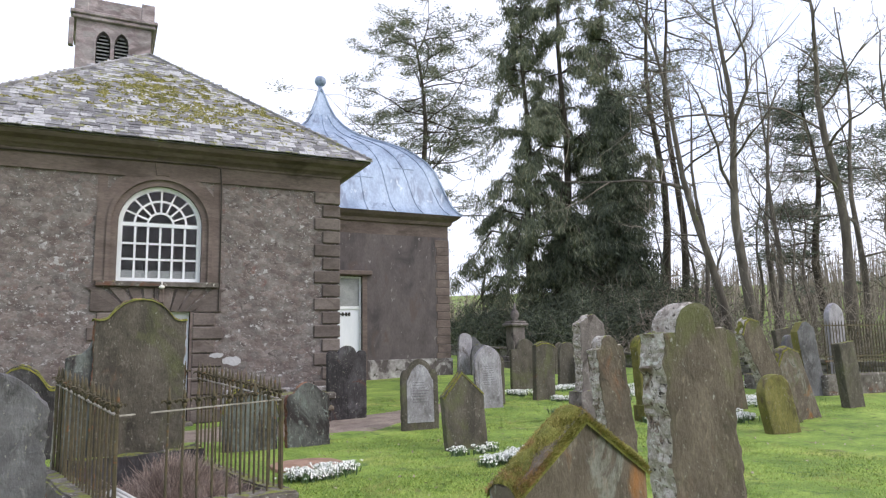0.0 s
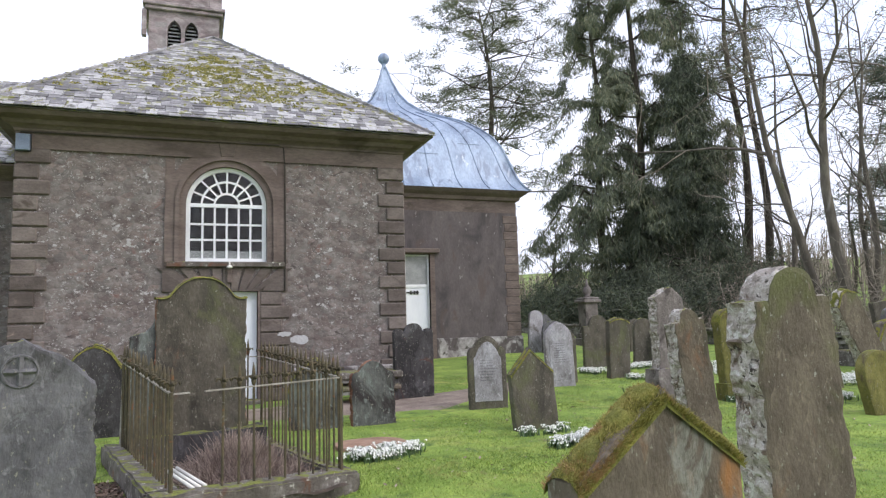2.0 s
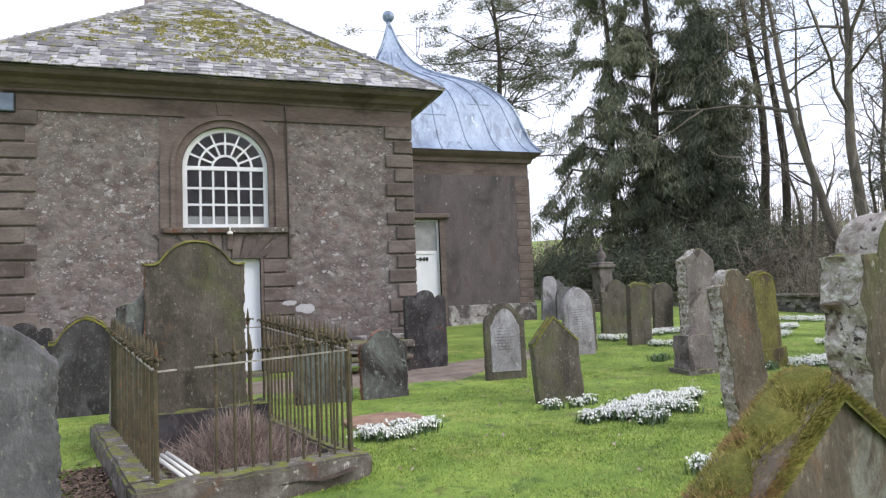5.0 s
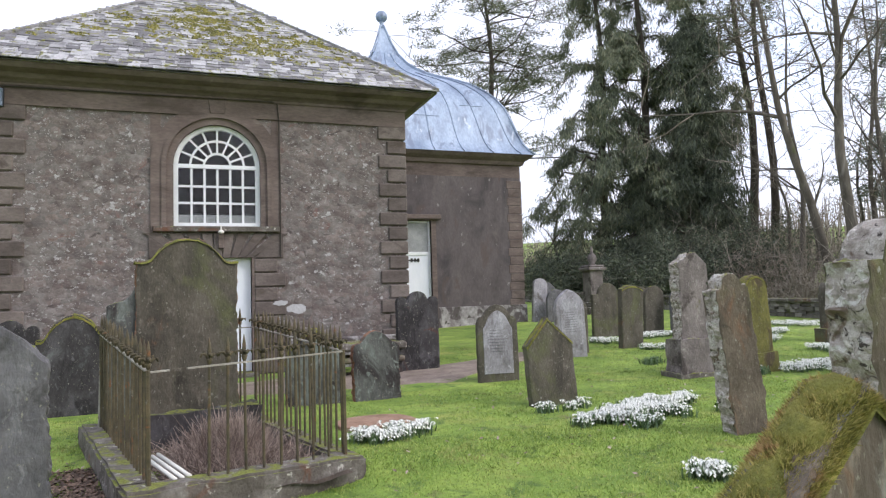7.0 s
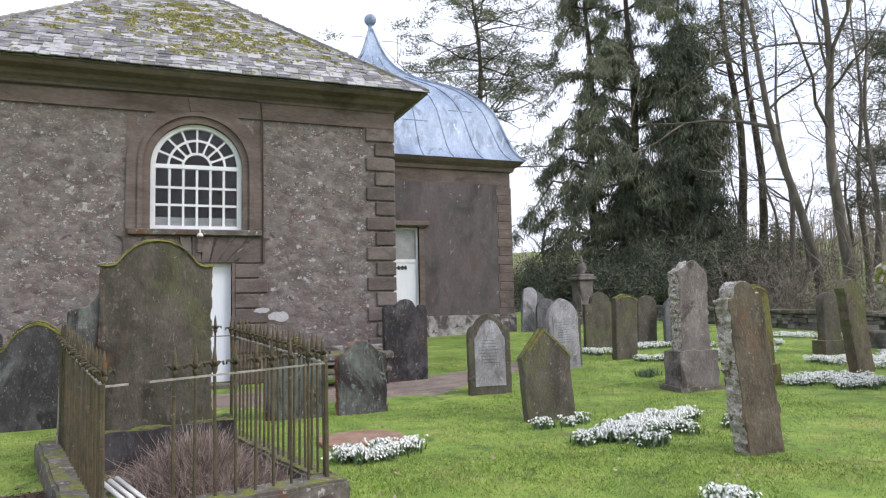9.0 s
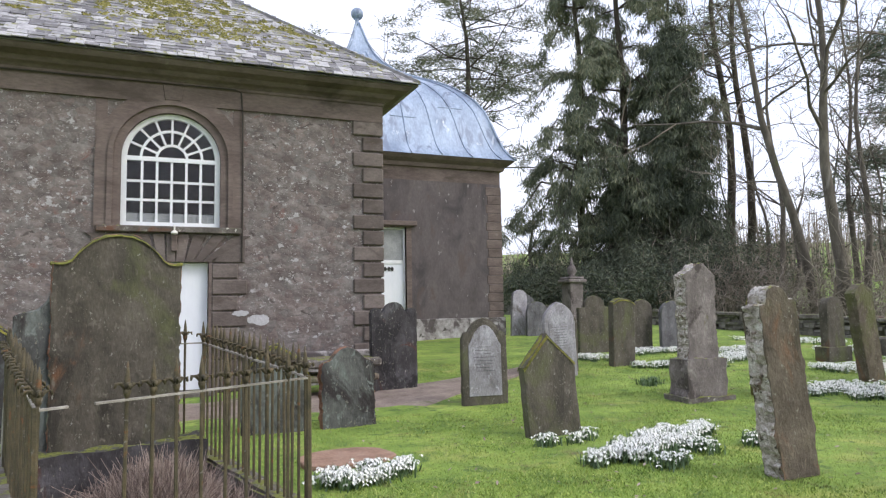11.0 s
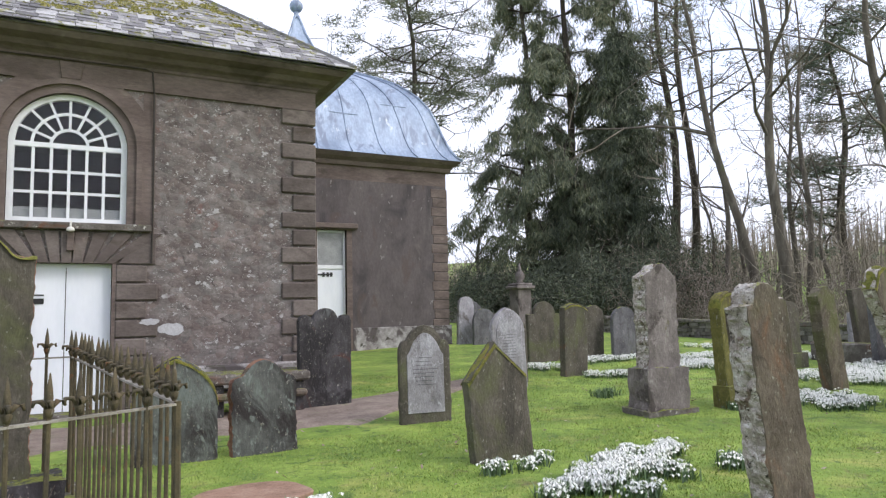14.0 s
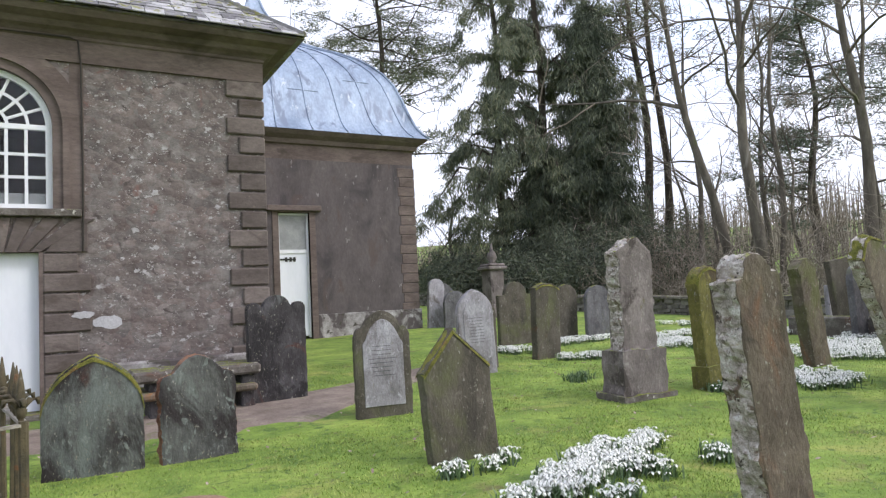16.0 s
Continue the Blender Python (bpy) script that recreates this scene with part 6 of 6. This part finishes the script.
def shrub(x, y, w, h, seed, label, foliage=None, n=9000, name="shrub"):
    r = np.random.default_rng(seed)
    z0 = min(gz(x, y), 0.9)
    top = group_of(name, label, "shrub", pose(x, y, z0), group="undergrowth behind the wall")
    wood = Soup()
    ends = []
    for _ in range(90 if foliage else 42):
        st_ = np.array([r.uniform(-w / 2, w / 2), r.uniform(-0.8, 0.8), 0])
        pts = limb(st_, (r.normal(0, 0.5), r.normal(0, 0.5), 1), h * r.uniform(0.5, 1.05), 0.25, 5, r)
        wood.rods(pts[:-1], pts[1:], [0.028, 0.022, 0.017, 0.012, 0.008], [0.022, 0.017, 0.012, 0.008, 0.004])
        ends += pts[1:]
        for _k in range(9 if not foliage else 2):
            sub = limb(pts[int(r.integers(1, 6))], r.normal(0, 1, 3) + [0, 0, 0.3], h * r.uniform(0.15, 0.4), 0.3, 3, r)
            wood.rods(sub[:-1], sub[1:], [0.012, 0.009, 0.006], [0.009, 0.006, 0.003])
    o = new("stem_tangle", wood.mesh("stem_tangle", M["twig"]))
    o.parent = top
    o["kind"] = "stuff"
    if foliage:
        ends = np.array(ends)
        p = ends[r.integers(0, len(ends), n)] + r.normal(0, 0.28, (n, 3))
        p[:, 2] = np.abs(p[:, 2])
        d = r.normal(0, 1, (n, 3))
        d /= np.linalg.norm(d, axis=1, keepdims=True)
        sd = np.cross(d, r.normal(0, 1, (n, 3)))
        sd /= np.linalg.norm(sd, axis=1, keepdims=True)
        l_ = 0.24 * r.uniform(0.5, 1.3, (n, 1))
        so = Soup()
        so.quads(p, p + d * l_ * 0.5 + sd * l_ * 0.10, p + d * l_, p + d * l_ * 0.5 - sd * l_ * 0.10)
        o = new("foliage", so.mesh("foliage", M[foliage]))
        o.parent = top


pine(22.0, 46.5, 25, 1, "tall dark pine behind the lead roof", 46, 0.42, "needle", (-1, 0), 800, 0.42, 0.38)
conifer(24.4, 36.6, 28, 4.9, 4.5, 2, "needle", "tall drooping conifer with gaps in its crown", 0.75, 0.32, 0.5, 70000, 0.14, 0.31, thin=0.02)
conifer(26.0, 34.6, 30, 4.6, 5, 3, "needle", "tall conifer with a bare lower trunk", 0.7, 0.34, 0.45, 60000, 0.14, 0.31, thin=0.02)
conifer(27.2, 31.6, 16.5, 3.0, 0.4, 4, "yew", "dense dark evergreen beside the wall", 1.5, 0.35, 0.3, 80000, 0.02, 0.27, thin=-0.25)
conifer(25.2, 33.6, 9, 2.6, 0.3, 14, "yew", "dense dark evergreen in the shade of conifers", 1.5, 0.3, 0.25, 36000, 0.02, 0.27, thin=-0.2)
conifer(28.6, 33.4, 24, 3.2, 6, 17, "needle", "tall thin conifer behind the evergreens", 0.7, 0.3, 0.4, 44000, 0.2, 0.32, thin=0.0)
pine(33.2, 33.6, 27, 5, "slim pine with a bare dark trunk", 22, 0.34, "needle", (-0.6, 0), 420, 0.45)
pine(34.2, 33.2, 28, 6, "slim pine beside its twin", 20, 0.30, "needle", (-0.4, 0), 420, 0.5)
bare_tree(25.2, 21.8, 19, 7, "leaning bare tree with one long low limb", 0.21, (-2.6, 2.2), 0.36, limbs=8, kids=3, arms=((0.42, (-0.62, 0.75, 0.45), 6.0, 0.10), (0.30, (-0.62, 0.75, 0.1), 3.5, 0.05), (0.46, (0.5, -0.5, 0.8), 4.0, 0.07)))
bare_tree(24.0, 19.8, 18, 8, "bare tree with a pale scar and upright limbs", 0.25, (-0.3, 0.3), 0.46, spread=0.4, limbs=8, kids=4, arms=((0.40, (-0.25, 0.3, 1.3), 6.0, 0.09), (0.46, (0.25, -0.3, 1.2), 5.5, 0.08), (0.5, (0.1, 0.1, 1.2), 7.0, 0.11)))
pine(37.0, 25.4, 17, 9, "spreading blue-green pine in the wood", 40, 0.28, "pine", (0, 0), 460, 0.25)
pine(40.0, 21.0, 15, 10, "spreading pine at the edge of the wood", 26, 0.30, "pine", (0, 0), 380, 0.25)
bare_tree(27.3, 17.4, 17, 11, "bare tree with ivy-green bark", 0.26, (-0.6, 0.5), 0.4, limbs=8, kids=3)
bare_tree(24.1, 42.2, 7.5, 12, "small bare birch with a broken trunk", 0.2, (0, 0), 0.3)
bare_tree(21.0, 44.5, 6, 13, "small bare tree behind the pavilion", 0.14, (0, 0), 0.2)
for k, (x, y, h) in enumerate(((28, 25.5, 15), (29.5, 22.6, 16), (32, 20, 17), (34, 26.5, 17), (28.5, 16, 14)) + ((29, 27, 9), (31, 17, 9), (27, 24.5, 7), (29.5, 21, 8), (33, 24, 9), (30, 31, 9), (26.5, 15, 7), (33, 19.5, 9), (36, 29, 11), (24.5, 40, 5))):
    bare_tree(x, y, h, 80 + k, "thin bare tree in the undergrowth", 0.07 + 0.006 * h, (0.6 * math.sin(k * 2.1), 0.6 * math.cos(k * 1.3)), 0.2, limbs=11)
for k, (x, y, w, h, fol) in enumerate(((22.5, 40, 6, 3.4, "yew"), (22.0, 35.5, 5, 2.9, "yew"), (23.0, 31, 4, 2.4, "yew"), (24, 28, 5, 3.4, "yew"), (25, 25, 5, 4.0, None), (24.5, 22.5, 4, 3.6, None), (25, 18.5, 5, 4.4, None), (24.5, 15, 5, 4.2, None), (24, 11.5, 5, 4.0, None), (29, 23, 6, 3.2, None), (30, 19, 6, 3.2, None), (28.5, 29, 5, 4.4, "yew"), (31, 14, 6, 5.5, None), (23.5, 33.2, 4, 3.0, "yew"), (26, 28.5, 4, 5, None), (22.8, 20.5, 3, 2.4, None), (22.6, 16.5, 4, 2.4, None), (22.5, 24.5, 4, 2.2, None), (34, 22, 7, 3.0, None))):
    shrub(x, y, w, h, 60 + k, "dark evergreen shrub behind the wall" if fol else "tangle of bare brown stems behind the wall", fol, 32000)


def woods():
    """The far wood and slopes, too far to tell trees apart."""
    r = np.random.default_rng(21)
    so = Soup()
    n = 2600
    a = r.uniform(radians(-8), radians(75), n)
    d = r.uniform(75, 150, n)
    x, y = 3 + d * np.sin(a), 4 + d * np.cos(a)
    z = np.array([far_z(u_, v_) for u_, v_ in zip(x, y)])
    h = r.uniform(3, 7, n) * (1 + 0.4 * np.clip((a - radians(30)) / radians(12), 0, 1))
    p = np.c_[x, y, z]
    q = p + np.c_[r.normal(0, 0.6, n), r.normal(0, 0.6, n), h]
    so.rods(p, q, np.full(n, 0.11), np.full(n, 0.02))
    for _ in range(3):
        m_ = p + (q - p) * r.uniform(0.3, 0.9, (n, 1))
        so.rods(m_, m_ + r.normal(0, 1, (n, 3)) * [0.9, 0.9, 0.5] + [0, 0, 0.7], np.full(n, 0.05), np.full(n, 0.01))
    tagged(new("far_wood", so.mesh("far_wood", M["twig"])), "distant leafless wood on the slope", "wood", kind="stuff")


woods()
